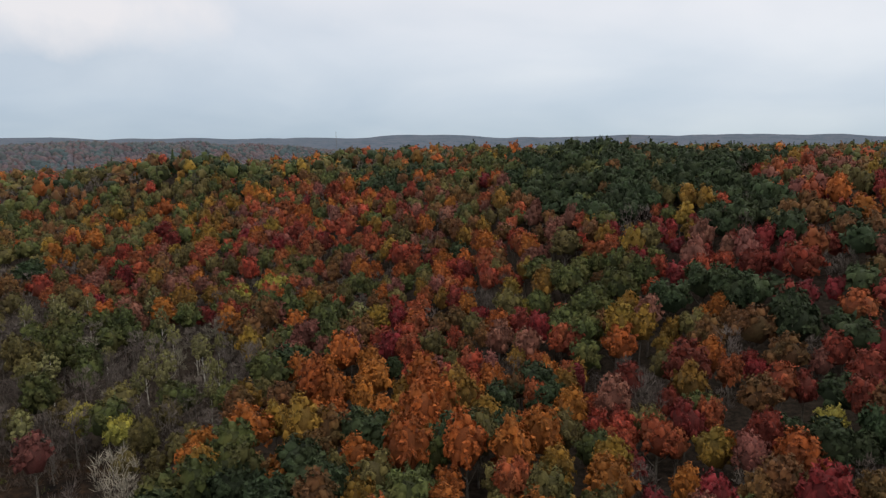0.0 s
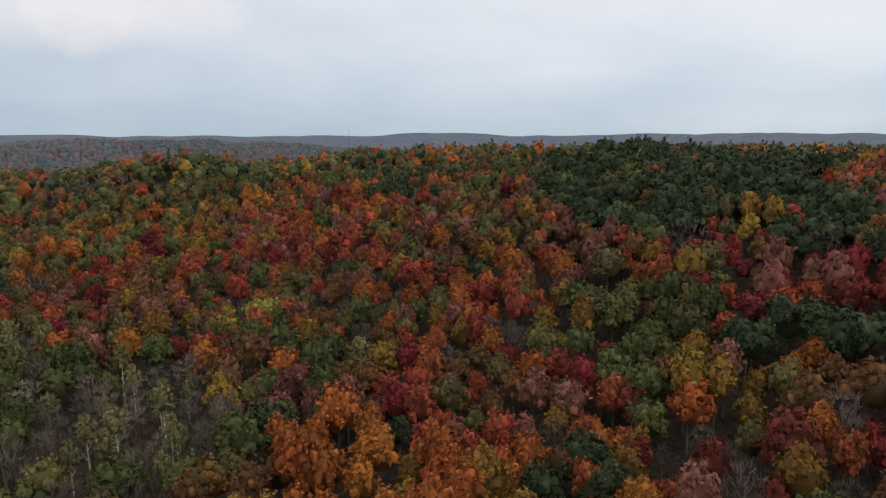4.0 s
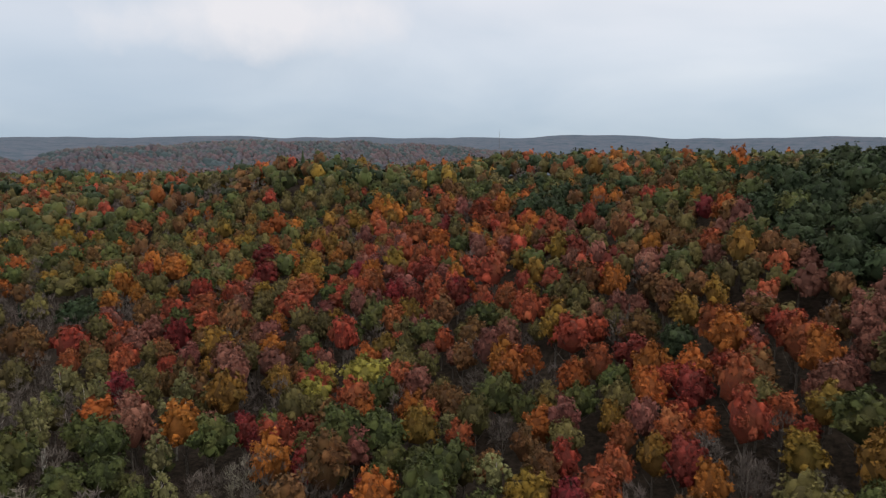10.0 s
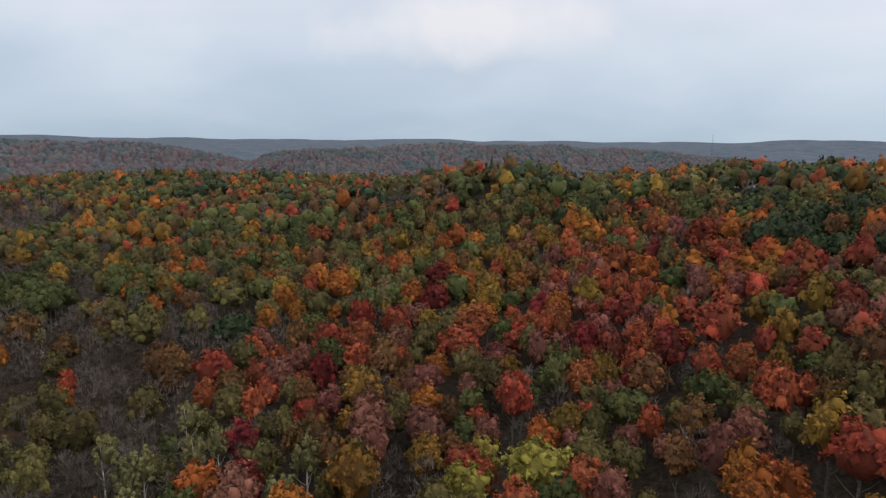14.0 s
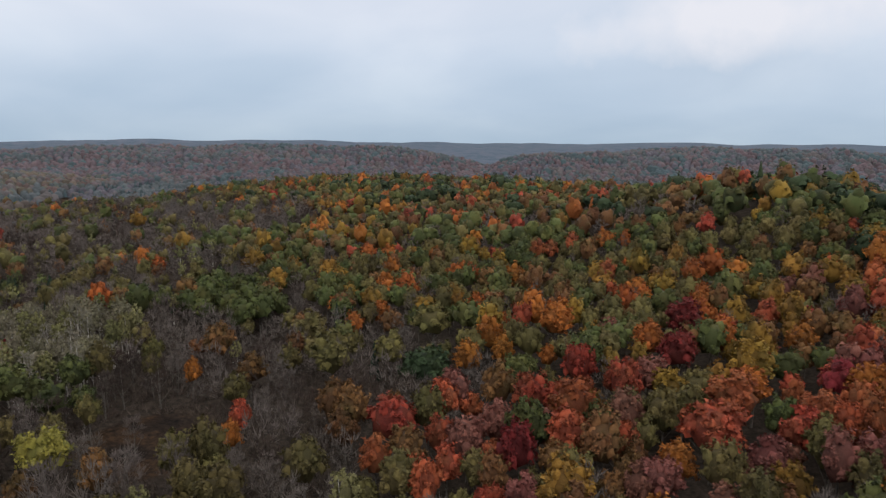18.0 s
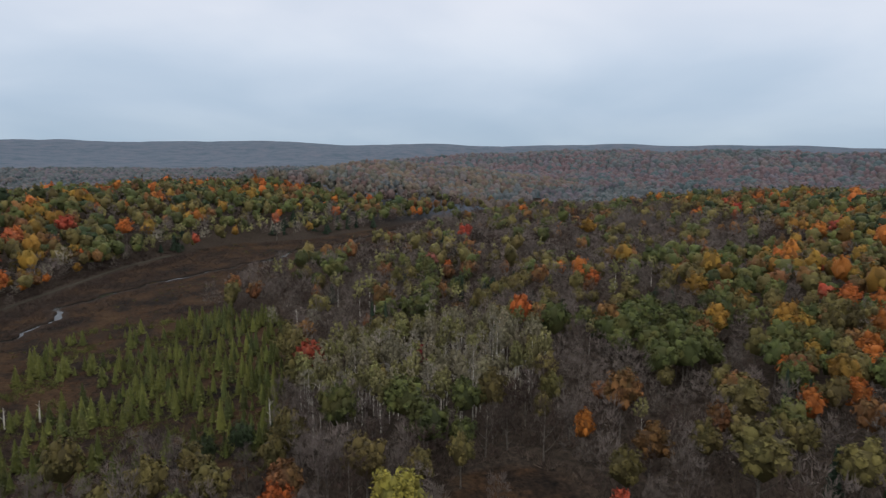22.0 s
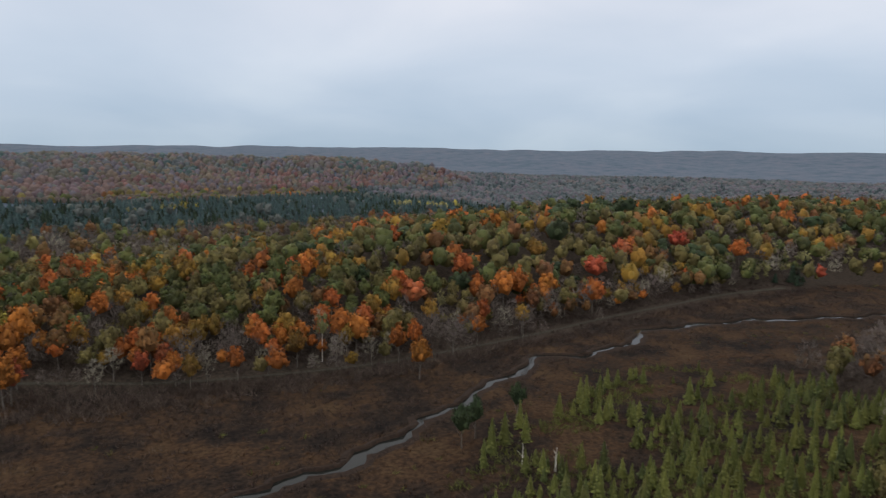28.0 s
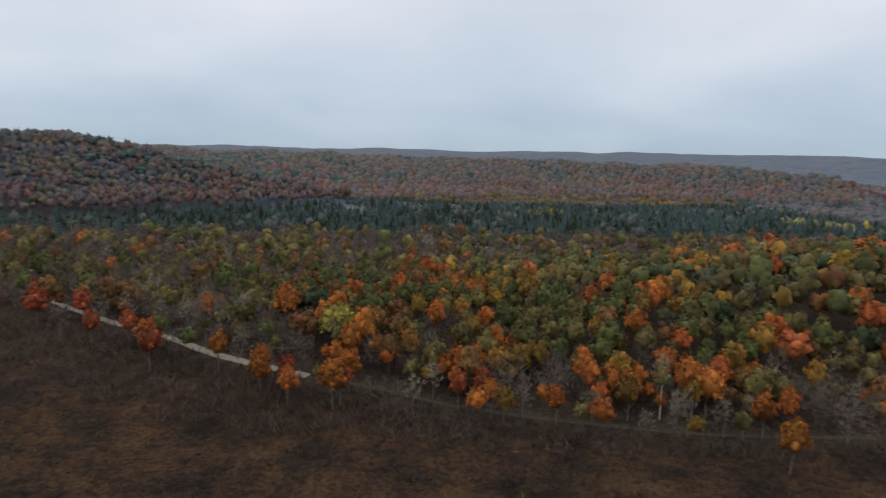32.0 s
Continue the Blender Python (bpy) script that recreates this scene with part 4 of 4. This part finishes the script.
def dead_tree(x, y, height, turn):
    """A bleached dead trunk with a few broken limbs."""
    rng = np.random.default_rng(int(abs(x * 7 + y * 3)))
    base = new("dead_tree")
    base.empty_display_size = 0.5
    base.matrix_world = Matrix.Translation((x, y, float(land(x, y)) - 0.1)) @ Matrix.Rotation(turn, 4, "Z")
    stem = tube([(0, 0, -0.3), (0.05, 0, height * 0.4), (0.2, 0.1, height)], (0.24, 0.18, 0.05), 6)
    new("trunk", mesh_of("trunk", *stem[:1], [stem[2]], MATERIALS["white_bark"], True)).parent = base
    for n in range(5):
        a, z, d = n * 2.2 + rng.uniform(0, 1), height * rng.uniform(0.3, 0.85), rng.uniform(0.5, 1.4)
        limb = tube([(0.08, 0, z), (d * math.cos(a), d * math.sin(a), z + d * 1.2)], (0.07, 0.025), 4)
        new("limb", mesh_of("limb", limb[0], [limb[2]], MATERIALS["white_bark"], True)).parent = base
    tagged(base, "bleached dead tree trunk standing on the bog", "tree", "dead trees")


def radio_mast(x, y, top):
    """A thin lattice mast on a far ridge."""
    foot = float(land(x, y))
    base = new("radio_mast")
    base.matrix_world = Matrix.Translation((x, y, foot))
    height = top - foot
    for n in range(3):
        a = n * 2 * math.pi / 3
        leg = tube([(1.6 * math.cos(a), 1.6 * math.sin(a), -1), (0.35 * math.cos(a), 0.35 * math.sin(a), height)], (0.17, 0.11), 4)
        new("leg", mesh_of("leg", leg[0], [leg[2]], MATERIALS["grey_bark"])).parent = base
    for k in range(12):
        f, g = k / 12, (k + 1) / 12
        a, b = k * 2 * math.pi / 3, (k + 1) * 2 * math.pi / 3
        brace = tube([((1.6 - 1.25 * f) * math.cos(a), (1.6 - 1.25 * f) * math.sin(a), height * f), ((1.6 - 1.25 * g) * math.cos(b), (1.6 - 1.25 * g) * math.sin(b), height * g)], (0.1, 0.1), 3)
        new("brace", mesh_of("brace", brace[0], [brace[2]], MATERIALS["grey_bark"])).parent = base
    tagged(base, "thin grey lattice radio mast on a distant ridge", "mast")


def clear(x, y):
    """Whether a place is free of the trees that stand out."""
    free = np.ones(x.shape, bool)
    for mx, my, width in MARKED:
        free &= np.hypot(x - mx, y - my) > 0.40 * width + 1.6
    return free


# ---- trees that stand out: x, y and the width of the crown ----
stand("sugar_maple_tree", "orange_leaves", [(38, 98, 7), (59, 103, 11), (-37, 119, 13), (2, 119, 7), (-11, 126, 10), (-22, 129, 7), (-17, 138, 8), (-23, 143, 8), (-34, 151, 8), (42, 155, 11), (-394, 197, 6), (-170, 217, 4), (-207, 222, 4), (-165, 277, 10), (-217, 286, 8), (-162, 286, 8), (-105, 302, 10), (-161, 304, 13), (-197, 308, 8), (-87, 310, 10), (-138, 313, 11), (-109, 333, 10), (-240, 335, 11), (-303, 336, 10), (-310, 341, 10), (-72, 345, 12), (-276, 377, 11), (-426, 394, 15), (23, -268, 11)])
stand("sugar_maple_tree", "orange_leaves", [(-171, -170, 12), (-228, -118, 10), (-375, -85, 13), (-303, -78, 13), (-122, -69, 13), (-226, -62, 10), (-188, -59, 8), (-171, -57, 9), (-232, -37, 10), (-307, -29, 14), (-271, -26, 12), (-242, -26, 10), (-179, -24, 8), (-119, -21, 8), (-127, -13, 7), (-139, -10, 10), (-311, -8, 14), (-337, -7, 11), (-472, 6, 14), (-348, 8, 12), (-278, 14, 7), (-241, 30, 9)])
stand("beech_tree", "rust_leaves", [(61, 123, 10), (-34, 134, 9), (74, 139, 11), (72, 151, 13), (62, 152, 10), (6, 166, 7), (11, 175, 8), (-54, 178, 12), (18, 226, 10), (35, 240, 9), (-41, 244, 8), (-52, 270, 11), (-266, 270, 11), (-21, 273, 7), (-195, -224, 14)])
stand("sugar_maple_tree", "gold_leaves", [(19, 104, 8), (46, 108, 9), (8, 128, 10), (-9, 143, 8), (18, 160, 6), (-42, 211, 9), (-7, 214, 6), (81, 216, 9), (-19, 217, 6), (19, 244, 6), (16, 260, 8), (-85, 274, 8), (-521, 294, 15), (-337, 295, 13), (-109, 310, 12), (-98, 351, 9), (-263, 364, 13), (-111, 368, 11), (-116, 380, 9), (-49, 388, 9), (-64, 396, 9), (-286, -100, 12), (-343, -80, 15), (-332, -75, 14), (-166, -64, 8), (-161, -34, 8), (-357, -34, 13), (-253, -16, 10)])
stand("sugar_maple_tree", "gold_leaves", [(-301, 13, 8), (-215, 1, 8), (-232, 2, 7)])
stand("sugar_maple_tree", "orange_leaves", [(-80, -51, 9), (-104, -40, 8), (-118, -29, 7), (-180, -5, 6), (-245, 13, 8), (-254, 10, 7), (-218, -5, 8), (-91, -86, 8), (-117, -103, 9), (-290, 3, 9), (-196, 1, 7), (-143, -20, 9)])
stand("red_maple_tree", "red_leaves", [(-141, -12, 9), (-126, -22, 6), (-43, -100, 9), (-13, -128, 9), (-172, -9, 6), (-179, -11, 7), (-70, -66, 8)])
stand("bare_tree", "pale_twigs", [(-160, -9, 7), (-166, -16, 8), (-188, -2, 7), (-205, 2, 8), (-226, 6, 7), (-236, 11, 7)])
stand("ash_tree", "olive_leaves", [(-11, 102, 9), (-19, 108, 6), (38, 119, 8), (17, 121, 5), (13, 125, 6), (2, 158, 7), (-46, 172, 9), (19, 191, 10), (-193, 196, 6), (-143, 205, 10), (-15, 208, 8), (67, 215, 11), (-228, 219, 7), (-146, 221, 10), (41, 222, 14), (-228, 237, 8), (-49, 242, 8), (-184, 248, 15), (-98, 250, 6), (1, 252, 6), (-213, 258, 14), (-32, 259, 8), (-9, 263, 5), (-198, 263, 7), (-182, 265, 10), (-190, 285, 13), (-107, -69, 9), (-177, -39, 9), (-333, 6, 10)])
stand("basswood_tree", "green_leaves", [(-2, 111, 9), (27, 111, 9), (-366, 145, 15), (36, 168, 9), (-93, 179, 11), (-81, 181, 7), (43, 184, 12), (-44, 193, 7), (-86, 194, 7), (-104, 196, 9), (37, 197, 13), (-79, 200, 11), (65, 205, 9), (31, 207, 14), (-73, 211, 8), (-85, 255, 8), (-285, 255, 15), (-275, 264, 15), (-229, 278, 10), (-202, 289, 9), (-192, 298, 9), (-373, 324, 14), (-148, -64, 10), (-196, -56, 10), (-204, -27, 9), (-216, -22, 9)])
stand("red_maple_tree", "crimson_leaves", [(34, 123, 7), (72, 127, 7), (86, 129, 10), (40, 138, 9), (52, 139, 13), (30, 144, 7), (87, 184, 10), (-250, 188, 6), (68, 189, 10), (78, 199, 9), (-3, 236, 11), (-68, 308, 11), (-126, 309, 12), (-79, 313, 7), (-23, 315, 8), (-140, 334, 15)])
stand("oak_tree", "dark_green_leaves", [(-12, 159, 7), (60, 173, 14), (-360, 201, 9), (6, 240, 10), (-166, 264, 15), (-130, -79, 11)])
stand("basswood_tree", "yellow_leaves", [(70, 114, 7), (-64, 125, 8), (-74, 130, 8), (47, 169, 9), (-175, 185, 12), (24, 193, 5), (-70, 226, 10), (-61, 233, 14), (-73, 238, 7), (-139, -48, 15)])
stand("red_maple_tree", "red_leaves", [(98, 153, 11), (-18, 160, 6), (-10, 172, 9), (95, 174, 14), (-17, 176, 8), (-10, 178, 9), (59, 184, 8), (80, 187, 10), (64, 195, 9), (-34, 208, 7), (-489, 209, 13), (-175, 221, 6), (-141, 233, 8), (-98, 239, 6), (-130, 241, 8), (-148, 242, 13), (-28, 243, 6), (-16, 244, 12), (-11, 251, 8), (-119, 262, 12), (-125, 270, 13), (-101, 279, 15), (19, 290, 10), (-104, 292, 15), (-42, 294, 14), (-90, 297, 11), (-44, 310, 11), (-82, 350, 15), (-55, 356, 13)])
stand("red_maple_tree", "red_leaves", [(-59, 370, 14), (-181, 414, 11), (-471, 500, 15), (-28, -96, 12), (-59, -64, 8), (-84, -41, 11), (-400, -18, 14), (-272, -17, 14), (-448, -16, 14), (-372, -10, 15)])
stand("bare_tree", "bare_twigs", [(49, 100, 7), (68, 100, 9), (-49, 119, 9), (-27, 122, 8), (-96, 143, 9), (-122, 183, 12), (-4, 194, 8), (-183, 202, 6), (-183, 230, 6), (-121, 231, 8), (-36, 234, 7), (-71, 249, 7), (-222, 249, 7), (-144, 254, 7), (-78, 270, 9), (-66, 280, 7), (-43, -79, 11), (-273, 0, 10), (-264, 18, 11), (-295, 20, 11)])
stand("red_maple_tree", "rose_leaves", [(-74, 113, 9), (11, 153, 8), (22, 164, 10), (-36, 174, 12), (26, 176, 7), (-3, 178, 8), (-401, 188, 10), (-96, 233, 12), (-87, 239, 11), (-112, 242, 8), (-59, 244, 7), (-90, 245, 7), (-4, 250, 6), (-134, 257, 9), (-126, 296, 10), (-72, 299, 10), (-62, 309, 8), (-150, 313, 8)])
stand("aspen_tree", "pale_green_leaves", [(-69, 144, 5), (-65, 148, 5), (-92, 150, 13), (-342, 151, 10), (-71, 153, 6), (-67, 156, 7), (-340, 164, 14), (-62, 166, 9), (-330, 167, 12), (-217, 179, 8), (-25, 195, 11), (-92, 207, 10), (-96, 216, 8), (-131, 220, 7), (-364, 270, 15), (-347, 271, 15), (-382, 292, 14)])
stand("bare_tree", "pale_twigs", [(-540, 79, 15), (-306, 133, 6), (-298, 149, 7), (-70, 169, 7), (-73, 176, 8), (-234, 210, 8)])

stand("tamarack_tree", "tamarack_needles", [(-225, 80, 5), (-231, 78, 5), (-236, 80, 4), (-240, 74, 4), (-219, 84, 3)])
stand("spruce_tree", "spruce_needles", [(-353, 202, 6), (-598, 113, 7), (-603, 120, 6), (-612, 126, 6), (-560, 80, 5)])
stand("red_maple_tree", "red_leaves", [(-246, 157, 11)])
stand("basswood_tree", "green_leaves", [(-262, 254, 10), (-270, 261, 10), (-279, 256, 9), (-287, 264, 10), (-277, 269, 10), (-266, 270, 9), (-296, 271, 9), (-288, 275, 9)])
stand("ash_tree", "dark_green_leaves", [(-221, 74, 6), (-227, 72, 5), (-243, 70, 5), (-204, 152, 6), (-197, 147, 5), (-203, 160, 6)])
for x, y, height in ((-226, 89, 5.5), (-230, 95, 5.5), (-222, 153, 8.0), (-216, 164, 10.0), (-240, 158, 6.0), (-310, 141, 7.0)):
    dead_tree(x, y, height, x)
tree("spruce_tree", "dark_green_leaves", 1, 0, -187.0, 468.0, 1.65, 0.4, "tall old pine standing above the ridge", 1.0)
radio_mast(-294, 1877, 88)

def plant(x, y, rng, level, groves=0):
    """Trees as things of their own."""
    zones = zone_of(x, y)
    keep = (zones >= 0) & ~unseen(x, y) & (zones == groves if groves else ~np.isin(zones, OWN)) & clear(x, y)
    x, y, zones = x[keep], y[keep], zones[keep]
    picks = chosen(x, y, zones, rng)
    for px, py, zone, pick in zip(x, y, zones, picks):
        kind, leaves, _ = MIXES[ZONES[zone]][pick]
        if FULL.get(kind, 0) >= 300:
            LEFT.append((float(px), float(py), kind, leaves))
            continue
        small, large = SIZES[kind]
        size = rng.uniform(small, large)
        tree(kind, leaves, level, int(rng.integers(3)), float(px), float(py), size, rng.uniform(0, 6.28), GROWS[kind].format(LOOKS[leaves]), rng.uniform(1.06, 1.42) if kind != T else rng.uniform(0.75, 1.15))
        FULL[kind] = FULL.get(kind, 0) + 1


def woods(x, y, rng, level, label, grow=1.0, also=()):
    """Woods too many to count, joined by kind into one object each."""
    zones = zone_of(x, y)
    keep = (zones >= 0) & ~unseen(x, y)
    if level < 3:
        keep &= clear(x, y)
    x, y, zones = x[keep], y[keep], zones[keep]
    picks = chosen(x, y, zones, rng)
    sorts = [MIXES[ZONES[zone]][pick][:2] for zone, pick in zip(zones, picks)] + [row[2:] for row in also]
    x, y = (np.append(c, [row[k] for row in also]) for k, c in enumerate((x, y)))
    z = land(x, y)
    heaps = {}
    for n, (kind, leaves) in enumerate(sorts):
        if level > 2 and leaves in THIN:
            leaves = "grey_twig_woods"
        heaps.setdefault((kind, int(rng.integers(3)), leaves in THIN), []).append((n, leaves))
    used = sorted({l for some in heaps.values() for _, l in some})
    slot = {l: k for k, l in enumerate(used)}
    verts, tris, quads, slots_t, slots_q, tints, base = [], [], [], [], [], [], 0
    for (kind, variant, thin), some in heaps.items():
        shape_rng = np.random.default_rng(variant * 31 + level + sum(map(ord, kind)))
        v, t, q = crown_arrays(shape_rng, kind, level, thin)
        ids = np.array([n for n, _ in some])
        mats = np.array([slot[l] for _, l in some])
        a, k = rng.uniform(0, 6.28, len(ids)), len(ids)
        small, large = SIZES[kind]
        s = rng.uniform(small, large, k) * grow
        wide = s * (1.7 if kind == S else 1.0)
        c, si = np.cos(a), np.sin(a)
        vx = (v[None, :, 0] * c[:, None] - v[None, :, 1] * si[:, None]) * wide[:, None] + x[ids][:, None]
        vy = (v[None, :, 0] * si[:, None] + v[None, :, 1] * c[:, None]) * wide[:, None] + y[ids][:, None]
        vz = v[None, :, 2] * (s * rng.uniform(1.06, 1.42, k) * (0.62 if kind == S else 0.85 if kind == T else 1.0))[:, None] + z[ids][:, None]
        verts.append(np.stack([vx, vy, vz], -1).reshape(-1, 3))
        shift = base + np.arange(k)[:, None, None] * len(v)
        if len(t):
            tris.append((t[None] + shift).reshape(-1, 3))
            slots_t.append(np.repeat(mats, len(t)))
        if len(q):
            quads.append((q[None] + shift).reshape(-1, 4))
            slots_q.append(np.repeat(mats, len(q)))
        tints.append(np.repeat(rng.random(k), len(v)))
        base += k * len(v)
    faces = ([np.concatenate(tris)] if tris else []) + ([np.concatenate(quads)] if quads else [])
    slots = np.concatenate(slots_t + slots_q)
    me = mesh_of("woods", np.concatenate(verts), faces, [MATERIALS[l] for l in used], True, slots, np.concatenate(tints))
    tagged(new("distant_woods", me), label, "woods", kind="stuff")
    return len(x)


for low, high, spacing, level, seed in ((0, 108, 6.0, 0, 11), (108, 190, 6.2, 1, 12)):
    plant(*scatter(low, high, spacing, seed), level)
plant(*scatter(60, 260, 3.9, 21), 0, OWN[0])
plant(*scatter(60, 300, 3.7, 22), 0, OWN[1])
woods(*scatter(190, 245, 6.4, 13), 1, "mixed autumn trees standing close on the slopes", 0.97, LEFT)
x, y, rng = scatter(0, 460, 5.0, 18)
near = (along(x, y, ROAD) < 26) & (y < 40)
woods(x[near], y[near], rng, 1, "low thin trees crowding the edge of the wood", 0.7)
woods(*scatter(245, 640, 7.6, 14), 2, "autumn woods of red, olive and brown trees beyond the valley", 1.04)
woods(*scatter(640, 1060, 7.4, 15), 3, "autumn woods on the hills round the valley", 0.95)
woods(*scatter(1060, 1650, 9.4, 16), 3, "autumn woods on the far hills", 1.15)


# ---- brush on the bog and under the trees ----
def brush(x, y, rng, leaves, height, label, blades=12):
    """Low twiggy shrubs, joined."""
    n = len(x)
    z = land(x, y)
    c = np.repeat(np.column_stack([x, y, z]), blades, 0)
    k = len(c)
    size = np.repeat(rng.uniform(0.6, 1.3, n) * height, blades)
    spot = rng.normal(0, 0.35, (k, 3)) * (1, 1, 0) * size[:, None]
    v, t, _ = twigs(rng, c + spot, np.column_stack([rng.normal(0, 0.5, (k, 2)), np.full(k, 1.0)]), size * rng.uniform(0.6, 1.2, k))
    tint = np.repeat(np.repeat(rng.random(n), blades), 3)
    me = mesh_of("brush", v, [t], MATERIALS[leaves], False, None, tint)
    tagged(new("brush", me), label, "shrubs", kind="stuff")


rng = np.random.default_rng(77)
x, y = rng.uniform(-640, -40, 52000), rng.uniform(-120, 190, 52000)
by_water = along(x, y, STREAM)
open_bog = wetland(x, y) & (by_water > 2.6) & (along(x, y, ROAD) > 2)
dense = swell(x, y, 60, 5.0) + np.where(along(x, y, ROAD) < 40, 0.9, -0.35) + np.where(by_water < 6, 1.2, 0) > 0
brush(x[open_bog & dense], y[open_bog & dense], rng, "shrub_twigs", 1.1, "dark leafless shrubs matted over the bog", 9)
some = open_bog & ~dense & (rng.random(len(x)) < 0.5)
brush(x[some], y[some], rng, "heath_twigs", 0.7, "low russet heath on the open bog", 7)
some = open_bog & ~dense & (rng.random(len(x)) < 0.035)
brush(x[some], y[some], rng, "tamarack_needles", 1.2, "scattered yellow-green seedlings on the bog", 12)
x, y = rng.uniform(-205, -90, 70), rng.uniform(20, 48, 70)
brush(x, y, rng, "brush_twigs", 1.8, "pale dead stems standing in the bog", 5)
x, y = rng.uniform(-335, -188, 2600), rng.uniform(60, 158, 2600)
low = within(x, y, TAMARACKS) & (swell(x, y, 22, 8.0) > -0.1 - 0.01 * (y - 100))
brush(x[low], y[low], rng, "tamarack_needles", 1.7, "low yellow-green tamarack saplings between the taller ones", 14)
x, y = rng.uniform(-420, 20, 26000), rng.uniform(60, 330, 26000)
zone = zone_of(x, y)
low = np.isin(zone, [ZONES.index(n) for n in ("lowland", "birch_hollow", "green_grove")]) & (swell(x, y, 45, 4.0) > -0.55)
brush(x[low], y[low], rng, "brush_twigs", 2.1, "tangled grey-brown brush under thin trees", 13)
x, y = rng.uniform(-480, 10, 16000), rng.uniform(-200, 30, 16000)
low = (np.isin(zone_of(x, y), [ZONES.index(n) for n in ("wood_edge", "grey_wood")])) & (y > -200)
brush(x[low], y[low], rng, "brush_twigs", 2.1, "grey-brown brush along the edge of the wood", 11)
x, y = rng.uniform(-480, -20, 16000), rng.uniform(-130, 45, 16000)
low = (along(x, y, ROAD) < 15) & (along(x, y, ROAD) > 2.2)
brush(x[low], y[low], rng, "shrub_twigs", 1.9, "dark thicket beside the path", 11)
x, y = rng.uniform(-300, -10, 15000), rng.uniform(-130, 45, 15000)
beside = np.interp(x, [-300, -220, -160, -100, -40], [10, 14, 26, 36, 40]) + 5 * swell(x, y, 28, 3.0)
low = wetland(x, y) & (along(x, y, ROAD) < beside) & (along(x, y, ROAD) > 2.2)
brush(x[low], y[low], rng, "brush_twigs", 2.6, "grey-brown thicket between the track and the bog", 13)
